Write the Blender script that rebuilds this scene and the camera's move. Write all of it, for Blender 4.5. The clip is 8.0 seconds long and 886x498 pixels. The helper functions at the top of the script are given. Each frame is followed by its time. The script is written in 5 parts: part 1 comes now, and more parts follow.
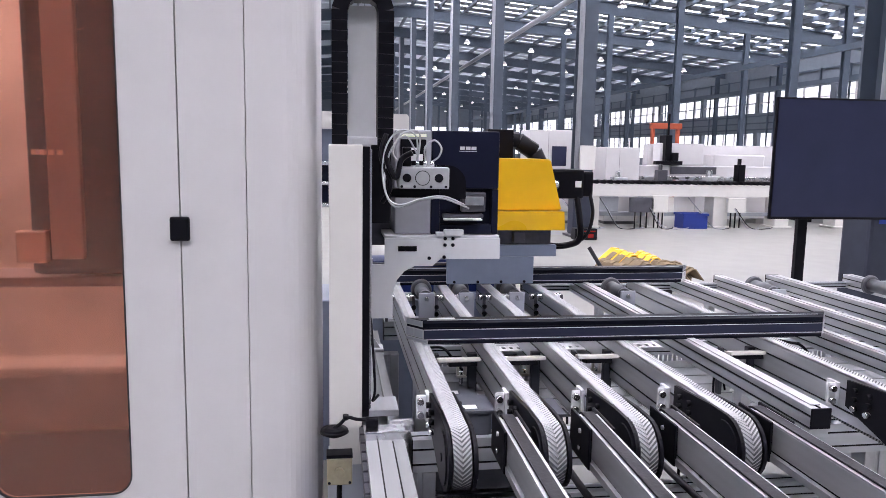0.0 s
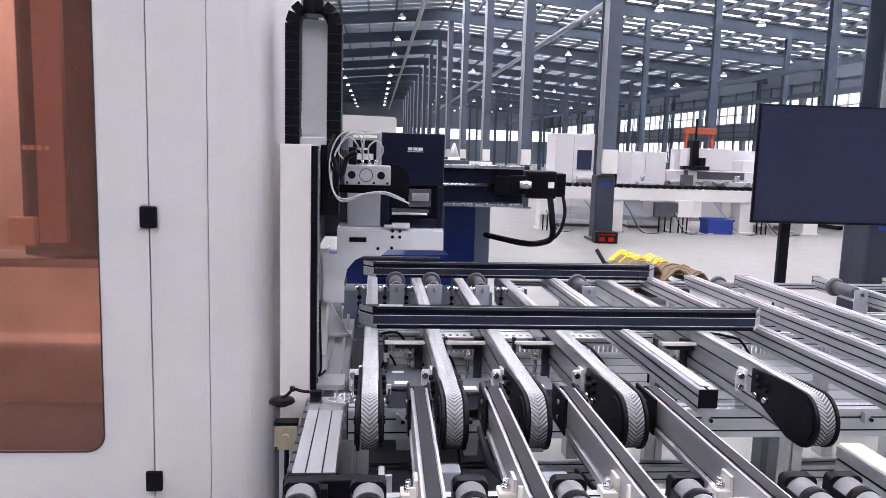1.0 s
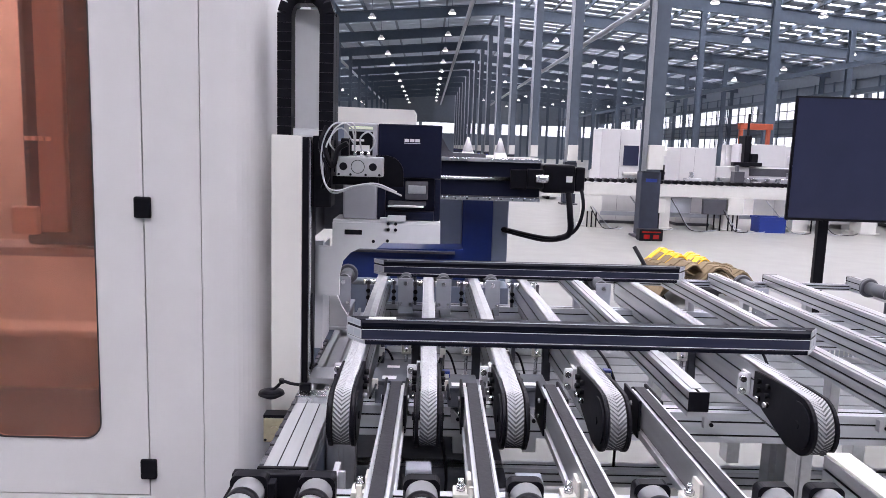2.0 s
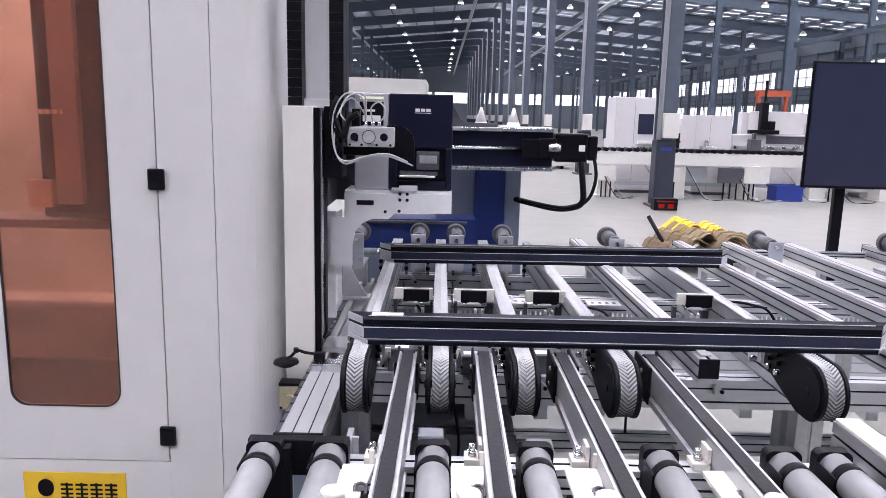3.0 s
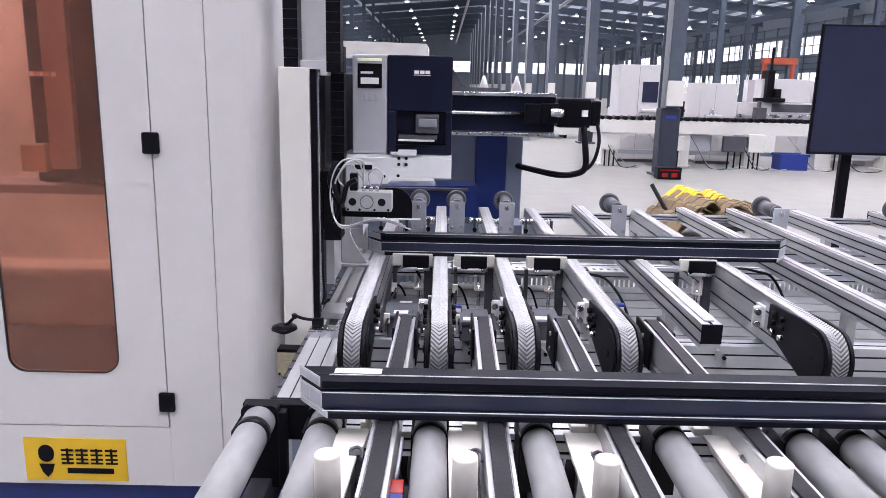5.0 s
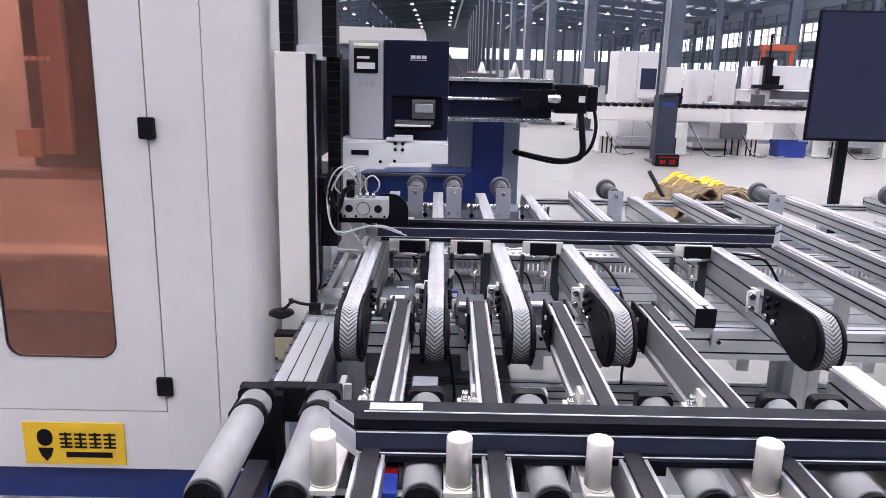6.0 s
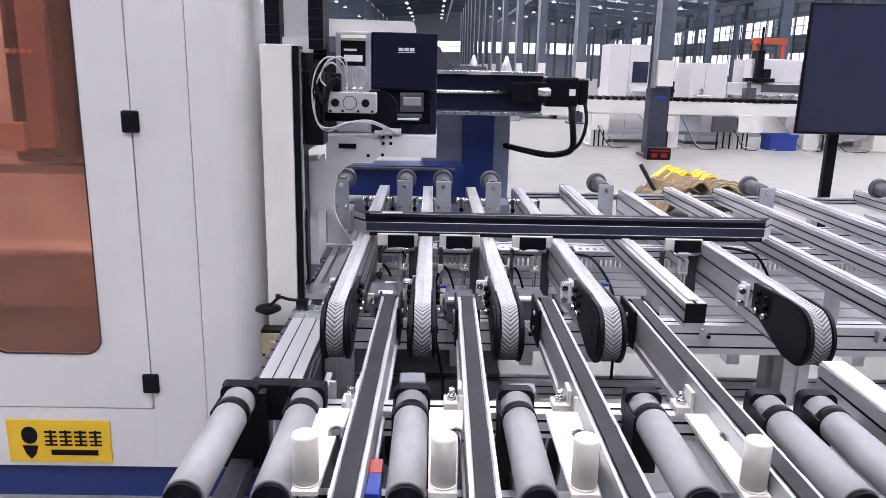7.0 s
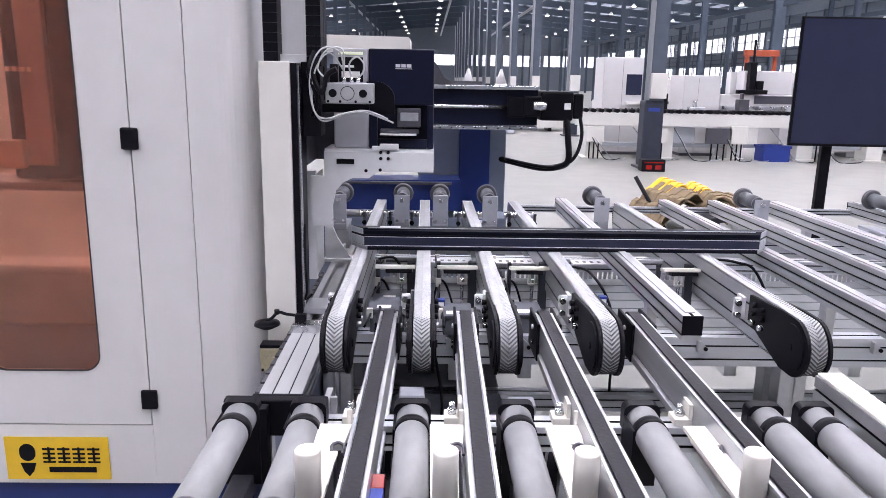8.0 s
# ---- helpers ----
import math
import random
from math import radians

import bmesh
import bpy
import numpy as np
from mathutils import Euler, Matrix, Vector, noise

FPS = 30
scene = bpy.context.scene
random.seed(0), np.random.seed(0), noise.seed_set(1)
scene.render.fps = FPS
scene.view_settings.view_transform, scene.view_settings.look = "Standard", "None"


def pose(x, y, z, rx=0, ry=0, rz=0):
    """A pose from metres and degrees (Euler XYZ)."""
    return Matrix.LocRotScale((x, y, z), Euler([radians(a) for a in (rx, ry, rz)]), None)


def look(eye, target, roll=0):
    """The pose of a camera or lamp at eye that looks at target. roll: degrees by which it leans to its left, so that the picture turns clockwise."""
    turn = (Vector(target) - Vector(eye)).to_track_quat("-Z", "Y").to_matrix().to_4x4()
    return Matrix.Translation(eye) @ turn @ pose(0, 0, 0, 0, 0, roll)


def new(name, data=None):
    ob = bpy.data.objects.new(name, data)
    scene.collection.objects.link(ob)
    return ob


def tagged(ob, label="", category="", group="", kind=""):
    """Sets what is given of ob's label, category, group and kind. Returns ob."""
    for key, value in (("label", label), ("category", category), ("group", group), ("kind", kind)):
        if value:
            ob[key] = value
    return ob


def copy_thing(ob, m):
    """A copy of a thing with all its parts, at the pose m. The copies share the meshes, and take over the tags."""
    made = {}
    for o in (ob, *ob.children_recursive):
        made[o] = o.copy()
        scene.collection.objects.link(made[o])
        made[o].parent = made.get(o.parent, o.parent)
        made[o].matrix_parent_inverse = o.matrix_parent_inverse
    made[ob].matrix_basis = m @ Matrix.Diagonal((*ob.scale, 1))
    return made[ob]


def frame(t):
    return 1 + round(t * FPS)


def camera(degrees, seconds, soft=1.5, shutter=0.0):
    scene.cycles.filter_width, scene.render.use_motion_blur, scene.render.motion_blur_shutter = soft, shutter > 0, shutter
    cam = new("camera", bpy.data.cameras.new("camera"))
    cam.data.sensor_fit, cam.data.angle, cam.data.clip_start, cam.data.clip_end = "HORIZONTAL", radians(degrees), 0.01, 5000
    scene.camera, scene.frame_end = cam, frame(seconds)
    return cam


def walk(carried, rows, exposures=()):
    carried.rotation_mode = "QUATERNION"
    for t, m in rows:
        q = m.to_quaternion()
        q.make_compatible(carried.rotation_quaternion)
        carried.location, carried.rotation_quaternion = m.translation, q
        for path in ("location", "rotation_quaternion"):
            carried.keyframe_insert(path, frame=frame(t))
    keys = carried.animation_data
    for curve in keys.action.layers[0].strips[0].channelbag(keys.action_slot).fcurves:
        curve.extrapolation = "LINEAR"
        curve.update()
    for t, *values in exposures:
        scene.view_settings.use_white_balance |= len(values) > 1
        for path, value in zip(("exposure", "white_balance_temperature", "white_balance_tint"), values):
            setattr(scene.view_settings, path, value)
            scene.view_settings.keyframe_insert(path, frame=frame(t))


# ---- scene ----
cam = camera(61.9, 8.0, soft=0.7)
METRES, EYE, TILT, LEAN, TURN = 0.7, 1.5, 0.0, 0.0, -8.8
PATH = [
    (0, (0.016, 0.014, 1.502), (0.306, 1.975, 1.236), 1.0),
    (0.2, (0.059, -0.063, 1.499), (0.342, 1.897, 1.22), 2.0),
    (0.5, (0.143, -0.149, 1.499), (0.396, 1.816, 1.224), 1.0),
    (1, (0.286, -0.234, 1.503), (0.473, 1.74, 1.241), 1.7),
    (1.5, (0.454, -0.197, 1.498), (0.554, 1.783, 1.238), 2.1),
    (3, (0.478, -0.21, 1.492), (0.491, 1.758, 1.137), 1.3),
    (3.5, (0.481, -0.204, 1.487), (0.484, 1.758, 1.097), 1.2),
    (4, (0.487, -0.19, 1.48), (0.489, 1.767, 1.065), 1.4),
    (4.5, (0.488, -0.178, 1.474), (0.493, 1.777, 1.049), 1.3),
    (6, (0.493, -0.189, 1.465), (0.507, 1.756, 0.998), 1.3),
    (6.5, (0.502, -0.186, 1.463), (0.528, 1.755, 0.979), 1.4),
    (7, (0.506, -0.168, 1.463), (0.54, 1.773, 0.98), 1.3),
    (7.5, (0.505, -0.169, 1.469), (0.543, 1.774, 0.998), 1.2),
    (8, (0.499, -0.179, 1.471), (0.544, 1.77, 1.021), 1.0),
]
walk(cam, [(t, look(eye, target, roll)) for t, eye, target, roll in PATH], exposures=((0.0, -0.73, 6700, 24.5), (8.0, -0.66, 6700, 24.5)))

# ---- world and light ----
world = bpy.data.worlds.new("sky")
scene.world = world
world.use_nodes = True
wn = world.node_tree.nodes
sky = wn.new("ShaderNodeTexSky")
sky.sky_type, sky.sun_disc = "NISHITA", False
sky.sun_elevation, sky.sun_rotation = radians(50), radians(120)
wn["Background"].inputs["Strength"].default_value = 0.15
world.node_tree.links.new(sky.outputs["Color"], wn["Background"].inputs["Color"])
sun = new("sun", bpy.data.lights.new("sun", "SUN"))
sun.data.energy, sun.data.angle = 1.5, radians(10)
sun.matrix_world = look((20, -12, 30), (0, 0, 0))
SKYLIGHT = 29.0


# ---- materials ----
def mat(name, color, rough=0.5, metal=0.0, grain=40.0, vary=0.08, bump=0.02, stain=0.0, coat=0.0, stretch=(1, 1, 1), transmission=0.0, per_object=0.0, spec=0.5):
    m = bpy.data.materials.new(name)
    m.use_nodes = True
    nt = m.node_tree
    N, L = nt.nodes, nt.links
    p = N["Principled BSDF"]
    p.inputs["Roughness"].default_value = rough
    p.inputs["Metallic"].default_value = metal
    p.inputs["Coat Weight"].default_value = coat
    p.inputs["Transmission Weight"].default_value = transmission
    p.inputs["Specular IOR Level"].default_value = spec
    tc = N.new("ShaderNodeTexCoord")
    mp = N.new("ShaderNodeMapping")
    mp.inputs["Scale"].default_value = stretch
    L.new(tc.outputs["Object"], mp.inputs["Vector"])
    fine, broad = N.new("ShaderNodeTexNoise"), N.new("ShaderNodeTexNoise")
    fine.inputs["Scale"].default_value, fine.inputs["Detail"].default_value = grain, 4
    broad.inputs["Scale"].default_value, broad.inputs["Detail"].default_value = grain / 14, 3
    L.new(mp.outputs["Vector"], fine.inputs["Vector"])
    L.new(mp.outputs["Vector"], broad.inputs["Vector"])
    add = N.new("ShaderNodeMath")
    add.operation = "MULTIPLY_ADD"
    add.inputs[1].default_value = 0.5
    half = N.new("ShaderNodeMath")
    half.operation = "MULTIPLY"
    half.inputs[1].default_value = 0.5
    L.new(broad.outputs["Fac"], half.inputs[0])
    L.new(fine.outputs["Fac"], add.inputs[0])
    L.new(half.outputs[0], add.inputs[2])
    ramp = N.new("ShaderNodeMapRange")
    ramp.inputs["From Min"].default_value, ramp.inputs["From Max"].default_value = 0.3, 0.7
    ramp.inputs["To Min"].default_value, ramp.inputs["To Max"].default_value = 1 - vary - stain, 1 + vary
    L.new(add.outputs[0], ramp.inputs["Value"])
    last = ramp.outputs["Result"]
    if per_object:
        info = N.new("ShaderNodeObjectInfo")
        r2 = N.new("ShaderNodeMapRange")
        r2.inputs["To Min"].default_value, r2.inputs["To Max"].default_value = 1 - per_object, 1 + per_object
        L.new(info.outputs["Random"], r2.inputs["Value"])
        mul = N.new("ShaderNodeMath")
        mul.operation = "MULTIPLY"
        L.new(last, mul.inputs[0])
        L.new(r2.outputs["Result"], mul.inputs[1])
        last = mul.outputs[0]
    mix = N.new("ShaderNodeVectorMath")
    mix.operation = "SCALE"
    mix.inputs[0].default_value = color
    L.new(last, mix.inputs["Scale"])
    L.new(mix.outputs["Vector"], p.inputs["Base Color"])
    rr = N.new("ShaderNodeMapRange")
    rr.inputs["To Min"].default_value, rr.inputs["To Max"].default_value = max(0.02, rough - 0.08), min(1, rough + 0.12)
    L.new(broad.outputs["Fac"], rr.inputs["Value"])
    L.new(rr.outputs["Result"], p.inputs["Roughness"])
    if bump:
        b = N.new("ShaderNodeBump")
        b.inputs["Strength"].default_value, b.inputs["Distance"].default_value = min(1, bump * 5), 0.002
        L.new(fine.outputs["Fac"], b.inputs["Height"])
        L.new(b.outputs["Normal"], p.inputs["Normal"])
    return m


def glow(name, color, strength):
    m = bpy.data.materials.new(name)
    m.use_nodes = True
    p = m.node_tree.nodes["Principled BSDF"]
    p.inputs["Base Color"].default_value = (*color, 1)
    p.inputs["Emission Color"].default_value = (*color, 1)
    p.inputs["Emission Strength"].default_value = strength
    return m


WHITE = mat("white_enamel", (0.60, 0.59, 0.605), 0.38, grain=9, vary=0.03, bump=0.004, stain=0.02)
CREAM = mat("cream_enamel", (0.64, 0.63, 0.61), 0.4, grain=12, vary=0.04, bump=0.006)
PLATE = mat("pale_plate", (0.68, 0.69, 0.72), 0.35, grain=30, vary=0.05, bump=0.01)
SILVER = mat("silver_grey_paint", (0.40, 0.41, 0.45), 0.4, grain=30, vary=0.06, bump=0.01)
GREY = mat("grey_enamel", (0.36, 0.38, 0.43), 0.42, grain=30, vary=0.07, bump=0.01)
NAVY = mat("navy_black_plastic", (0.007, 0.009, 0.024), 0.35, grain=60, vary=0.12, bump=0.02, spec=0.18)
# black for plastic parts; also painted into grooves and gaps as shade
BLACK = mat("black_plastic_and_shade", (0.005, 0.005, 0.008), 0.4, grain=60, vary=0.2, bump=0.02, spec=0.12)
RUBBER = mat("black_rubber", (0.026, 0.026, 0.032), 0.6, grain=90, vary=0.25, bump=0.05, spec=0.25)
STRAP = mat("black_strap_rubber", (0.016, 0.016, 0.021), 0.55, grain=110, vary=0.25, bump=0.05, spec=0.25)
ALU = mat("anodised_aluminium", (0.58, 0.59, 0.62), 0.36, 0.85, grain=50, vary=0.07, bump=0.02, stain=0.08, stretch=(1, 0.06, 1), per_object=0.05)
ALUX = mat("anodised_aluminium_cross", (0.55, 0.57, 0.61), 0.36, 0.5, grain=50, vary=0.07, bump=0.02, stain=0.08, stretch=(0.06, 1, 1), per_object=0.05)
STEEL = mat("bright_steel", (0.72, 0.73, 0.76), 0.24, 1.0, grain=70, vary=0.1, bump=0.02, stain=0.1)
DARKSTEEL = mat("dark_steel", (0.10, 0.10, 0.12), 0.4, 0.6, grain=60, vary=0.2, bump=0.03)
ROLLER = mat("grey_rubber_sleeve", (0.26, 0.265, 0.28), 0.55, grain=38, vary=0.12, bump=0.05, stain=0.12, stretch=(1, 0.4, 1), per_object=0.06)
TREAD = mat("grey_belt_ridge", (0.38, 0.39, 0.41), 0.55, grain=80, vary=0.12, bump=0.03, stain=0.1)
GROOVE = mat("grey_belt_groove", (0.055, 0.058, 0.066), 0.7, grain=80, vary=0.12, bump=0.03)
NYLON = mat("white_nylon", (0.66, 0.64, 0.60), 0.45, grain=30, vary=0.03, bump=0.01)
YELLOW = mat("yellow_enamel", (0.80, 0.46, 0.01), 0.28, grain=18, vary=0.06, bump=0.01)
SIGN = mat("yellow_sign", (0.72, 0.45, 0.02), 0.35, grain=25, vary=0.05, bump=0.0)
BLUE = mat("deep_blue_enamel", (0.010, 0.028, 0.150), 0.35, grain=20, vary=0.12, bump=0.01)
SLATE = mat("slate_enamel", (0.18, 0.215, 0.29), 0.4, grain=25, vary=0.08, bump=0.01)
BRASS = mat("beige_cast_metal", (0.38, 0.34, 0.24), 0.45, 0.4, grain=60, vary=0.2, bump=0.04)
PROFILE = mat("anthracite_foil", (0.005, 0.006, 0.012), 0.36, grain=120, vary=0.2, bump=0.015, stretch=(0.2, 1, 1), spec=0.10)
FILM = mat("grey_protective_film", (0.028, 0.032, 0.058), 0.25, grain=60, vary=0.15, bump=0.02, stretch=(0.1, 1, 1), spec=0.3)
PVC = mat("pale_cut_pvc", (0.45, 0.46, 0.48), 0.5, grain=80, vary=0.08, bump=0.03)
PAPER = mat("white_label_paper", (0.82, 0.82, 0.82), 0.6, grain=60, vary=0.03, bump=0.0)
RED = mat("red_plastic", (0.28, 0.010, 0.008), 0.15, grain=40, vary=0.1, bump=0.0)
CRATEBLUE = mat("blue_plastic", (0.01, 0.035, 0.24), 0.4, grain=30, vary=0.1, bump=0.01)
CARD = mat("brown_cardboard", (0.20, 0.145, 0.085), 0.8, grain=30, vary=0.15, bump=0.04, stain=0.1)
SCREEN = mat("dark_display_glass", (0.026, 0.030, 0.062), 0.12, grain=6, vary=0.1, bump=0.0)
SLIDE = mat("brushed_slide_cover", (0.40, 0.41, 0.43), 0.42, 0.1, grain=50, vary=0.08, bump=0.02, stain=0.08, stretch=(1, 0.06, 1))
CASTING = mat("dark_grey_casting", (0.085, 0.092, 0.112), 0.5, grain=40, vary=0.15, bump=0.03, spec=0.3)
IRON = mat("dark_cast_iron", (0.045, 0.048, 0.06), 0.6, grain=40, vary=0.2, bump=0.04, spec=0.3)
WHEEL = mat("dark_grey_polymer", (0.085, 0.09, 0.105), 0.45, grain=40, vary=0.12, bump=0.02)
DECK = mat("grey_deck_sheet", (0.19, 0.20, 0.215), 0.45, grain=25, vary=0.08, bump=0.02, stain=0.06)
CONCRETE = mat("polished_concrete", (0.225, 0.225, 0.212), 0.36, grain=3.0, vary=0.10, bump=0.01, stain=0.10)
ROOF = mat("pale_roof_sheet", (0.36, 0.41, 0.47), 0.6, grain=2, vary=0.1, bump=0.02)
TRUSS = mat("blue_grey_steel_paint", (0.06, 0.085, 0.12), 0.5, grain=6, vary=0.15, bump=0.01)
COLUMN = mat("grey_column_paint", (0.07, 0.092, 0.125), 0.5, grain=6, vary=0.12, bump=0.02, stain=0.06)
DARKPAINT = mat("dark_slate_wrap", (0.032, 0.038, 0.058), 0.5, grain=8, vary=0.2, bump=0.02, spec=0.25)
WALL = mat("grey_wall_sheet", (0.16, 0.19, 0.23), 0.6, grain=3, vary=0.1, bump=0.02)
ACRYLIC = mat("orange_acrylic", (1.0, 0.48, 0.34), 0.05, grain=2.2, vary=0.12, bump=0.0, coat=0.0, transmission=0.93)
INNER = mat("pale_inner_lining", (0.86, 0.80, 0.76), 0.6, grain=4, vary=0.3, bump=0.0)
HOSE = mat("clear_air_hose", (0.50, 0.52, 0.54), 0.25, grain=40, vary=0.1, bump=0.0)
ORANGERED = mat("orange_red_paint", (0.42, 0.075, 0.03), 0.5, grain=6, vary=0.1, bump=0.0)
DAY = glow("translucent_roof_panel", (0.93, 0.97, 1.0), SKYLIGHT)
HAZE = glow("hazy_daylight", (0.9, 0.95, 1.0), 2.6)
LAMP = glow("lamp_glow", (1.0, 0.98, 0.95), 12.0)
DISPLAY = glow("lit_display", (0.75, 0.85, 0.6), 0.6)


# ---- mesh helpers ----
def box(bm, x0, x1, y0, y1, z0, z1, bev=0.0, slot=0, seg=2):
    r = bmesh.ops.create_cube(bm, size=1.0, matrix=Matrix.LocRotScale(((x0 + x1) / 2, (y0 + y1) / 2, (z0 + z1) / 2), None, (abs(x1 - x0), abs(y1 - y0), abs(z1 - z0))))
    faces = {f for v in r["verts"] for f in v.link_faces}
    for f in faces:
        f.material_index = slot
    if bev:
        edges = list({e for v in r["verts"] for e in v.link_edges})
        out = bmesh.ops.bevel(bm, geom=edges, offset=bev, segments=seg, affect="EDGES", profile=0.6)
        for f in out["faces"]:
            f.material_index = slot
    return bm


def cyl(bm, a, b, r, r2=None, seg=20, slot=0):
    a, b = Vector(a), Vector(b)
    d = b - a
    m = Matrix.Translation((a + b) / 2) @ d.to_track_quat("Z", "Y").to_matrix().to_4x4()
    res = bmesh.ops.create_cone(bm, cap_ends=True, segments=seg, radius1=r, radius2=r if r2 is None else r2, depth=d.length, matrix=m)
    for f in {f for v in res["verts"] for f in v.link_faces}:
        f.material_index = slot
        f.smooth = len(f.verts) == 4
    return bm


def prism(bm, pts, axis, lo, hi, slot=0, skew=0.0):
    """Closed outline pts, extruded along axis; skew shifts each end outwards by skew times the first outline coordinate."""
    def at(u, v, w):
        return {"x": (w, u, v), "y": (u, w, v), "z": (u, v, w)}[axis]
    a = [bm.verts.new(at(u, v, lo - skew * u)) for u, v in pts]
    b = [bm.verts.new(at(u, v, hi + skew * u)) for u, v in pts]
    n = len(pts)
    faces = [bm.faces.new(a), bm.faces.new(b)]
    for i in range(n):
        faces.append(bm.faces.new((a[i], a[(i + 1) % n], b[(i + 1) % n], b[i])))
    for f in faces:
        f.material_index = slot
    bmesh.ops.recalc_face_normals(bm, faces=faces)
    return faces


def tube(bm, pts, r, seg=8, slot=0):
    """A hose through smooth points."""
    P = [Vector(p) for p in pts]
    path = []
    for i in range(len(P) - 1):
        p0, p1, p2, p3 = P[max(0, i - 1)], P[i], P[i + 1], P[min(len(P) - 1, i + 2)]
        for k in range(6):
            t = k / 6
            path.append(0.5 * (2 * p1 + (p2 - p0) * t + (2 * p0 - 5 * p1 + 4 * p2 - p3) * t * t + (3 * p1 - p0 - 3 * p2 + p3) * t ** 3))
    path.append(P[-1])
    rings = []
    u = Vector((0.31, 0.87, 0.38))
    for i, c in enumerate(path):
        d = (path[min(i + 1, len(path) - 1)] - path[max(i - 1, 0)]).normalized()
        u = (u - d * u.dot(d)).normalized()
        w = d.cross(u)
        rings.append([bm.verts.new(c + r * (math.cos(2 * math.pi * k / seg) * u + math.sin(2 * math.pi * k / seg) * w)) for k in range(seg)])
    for a, b in zip(rings, rings[1:]):
        for k in range(seg):
            f = bm.faces.new((a[k], a[(k + 1) % seg], b[(k + 1) % seg], b[k]))
            f.smooth, f.material_index = True, slot
    for ring in (rings[0], rings[-1]):
        bm.faces.new(ring).material_index = slot
    return bm


def arc(cx, cy, r, a0, a1, n=8):
    return [(cx + r * math.cos(radians(a0 + (a1 - a0) * i / n)), cy + r * math.sin(radians(a0 + (a1 - a0) * i / n))) for i in range(n + 1)]


def round_rect(x0, x1, y0, y1, r, n=6):
    return arc(x1 - r, y1 - r, r, 0, 90, n) + arc(x0 + r, y1 - r, r, 90, 180, n) + arc(x0 + r, y0 + r, r, 180, 270, n) + arc(x1 - r, y0 + r, r, 270, 360, n)


def part(name, bm, material, parent=None, label="", at=None):
    me = bpy.data.meshes.new(name)
    bmesh.ops.recalc_face_normals(bm, faces=bm.faces[:])
    bm.to_mesh(me)
    bm.free()
    for m in material if isinstance(material, (list, tuple)) else [material]:
        me.materials.append(m)
    ob = new(name, me)
    if parent is not None:
        ob.parent = parent
    if at is not None:
        ob.matrix_basis = at
    if label:
        tagged(ob, label)
    return ob


def BM():
    return bmesh.new()


def thing(name, label, category, group="", at=None, kind=""):
    e = new(name)
    e.empty_display_size = 0.1
    if at is not None:
        e.matrix_basis = at
    return tagged(e, label, category, group, kind)


def structure(name, bm, material, label="", category="structure"):
    return tagged(part(name, bm, material), label or name.replace("_", " "), category, "", "structure")


# ---- the hall ----
HX0, HX1, HY0, HY1 = -19.0, 27.0, -14.0, 112.0
RIDGE, EAVE, RX = 9.6, 7.6, 4.0
BAYS = [5.3 + 7.35 * k for k in range(-2, 15)]

bm = BM()
box(bm, HX0 - 60, HX1 + 120, HY0 - 60, HY1 + 200, -0.2, 0.0)
structure("floor", bm, CONCRETE, "pale grey polished concrete factory floor", "floor")


def roof_z(x):
    return RIDGE - (RIDGE - EAVE) * abs(x - RX) / (HX1 - RX)


# roof sheets with translucent strips in every bay; beyond 36 m the middle of the roof has none
sheet, strip = BM(), BM()
cuts = [(HY0, HY0)]
for b in BAYS:
    for o in (0.5, 1.7, 2.9, 4.1, 5.3, 6.5):
        if HY0 + 1 < b + o < HY1 - 2:
            # strips nearer than 36 m are unseen, added wider to light the machines
            cuts.append((b + o, b + o + (0.28 if b < 36 else 0.16)))
cuts.append((HY1, HY1))
for (a0, a1), (b0, b1) in zip(cuts, cuts[1:]):
    for xa, xb in ((HX0, -7.0), (-7.0, RX), (RX, HX1)):
        za, zb = roof_z(xa), roof_z(xb)
        prism(sheet, [(xa, za), (xb, zb), (xb, zb + 0.12), (xa, za + 0.12)], "y", a1, b0)
        if b1 > b0:
            if xa == -7.0 and b0 > 36:
                prism(sheet, [(xa, za), (xb, zb), (xb, zb + 0.12), (xa, za + 0.12)], "y", b0, b1 - 0.06)
                prism(strip, [(xa, za + 0.05), (xb, zb + 0.05), (xb, zb + 0.07), (xa, za + 0.07)], "y", b1 - 0.06, b1)
            else:
                prism(strip, [(xa, za + 0.05), (xb, zb + 0.05), (xb, zb + 0.07), (xa, za + 0.07)], "y", b0, b1)
structure("ceiling", sheet, ROOF, "grey corrugated steel factory roof", "ceiling")
structure("skylights", strip, DAY, "translucent daylight strips in the roof, unseen near ones added for light", "skylight")
bm = BM()
x = HX0 + 0.8
while x < HX1:
    if abs(x - RX) > 0.3:
        z = roof_z(x)
        box(bm, x - 0.05, x + 0.05, HY0, HY1, z - 0.24, z - 0.01)
    x += 1.5
structure("purlins", bm, TRUSS, "blue-grey steel roof purlins", "purlin")
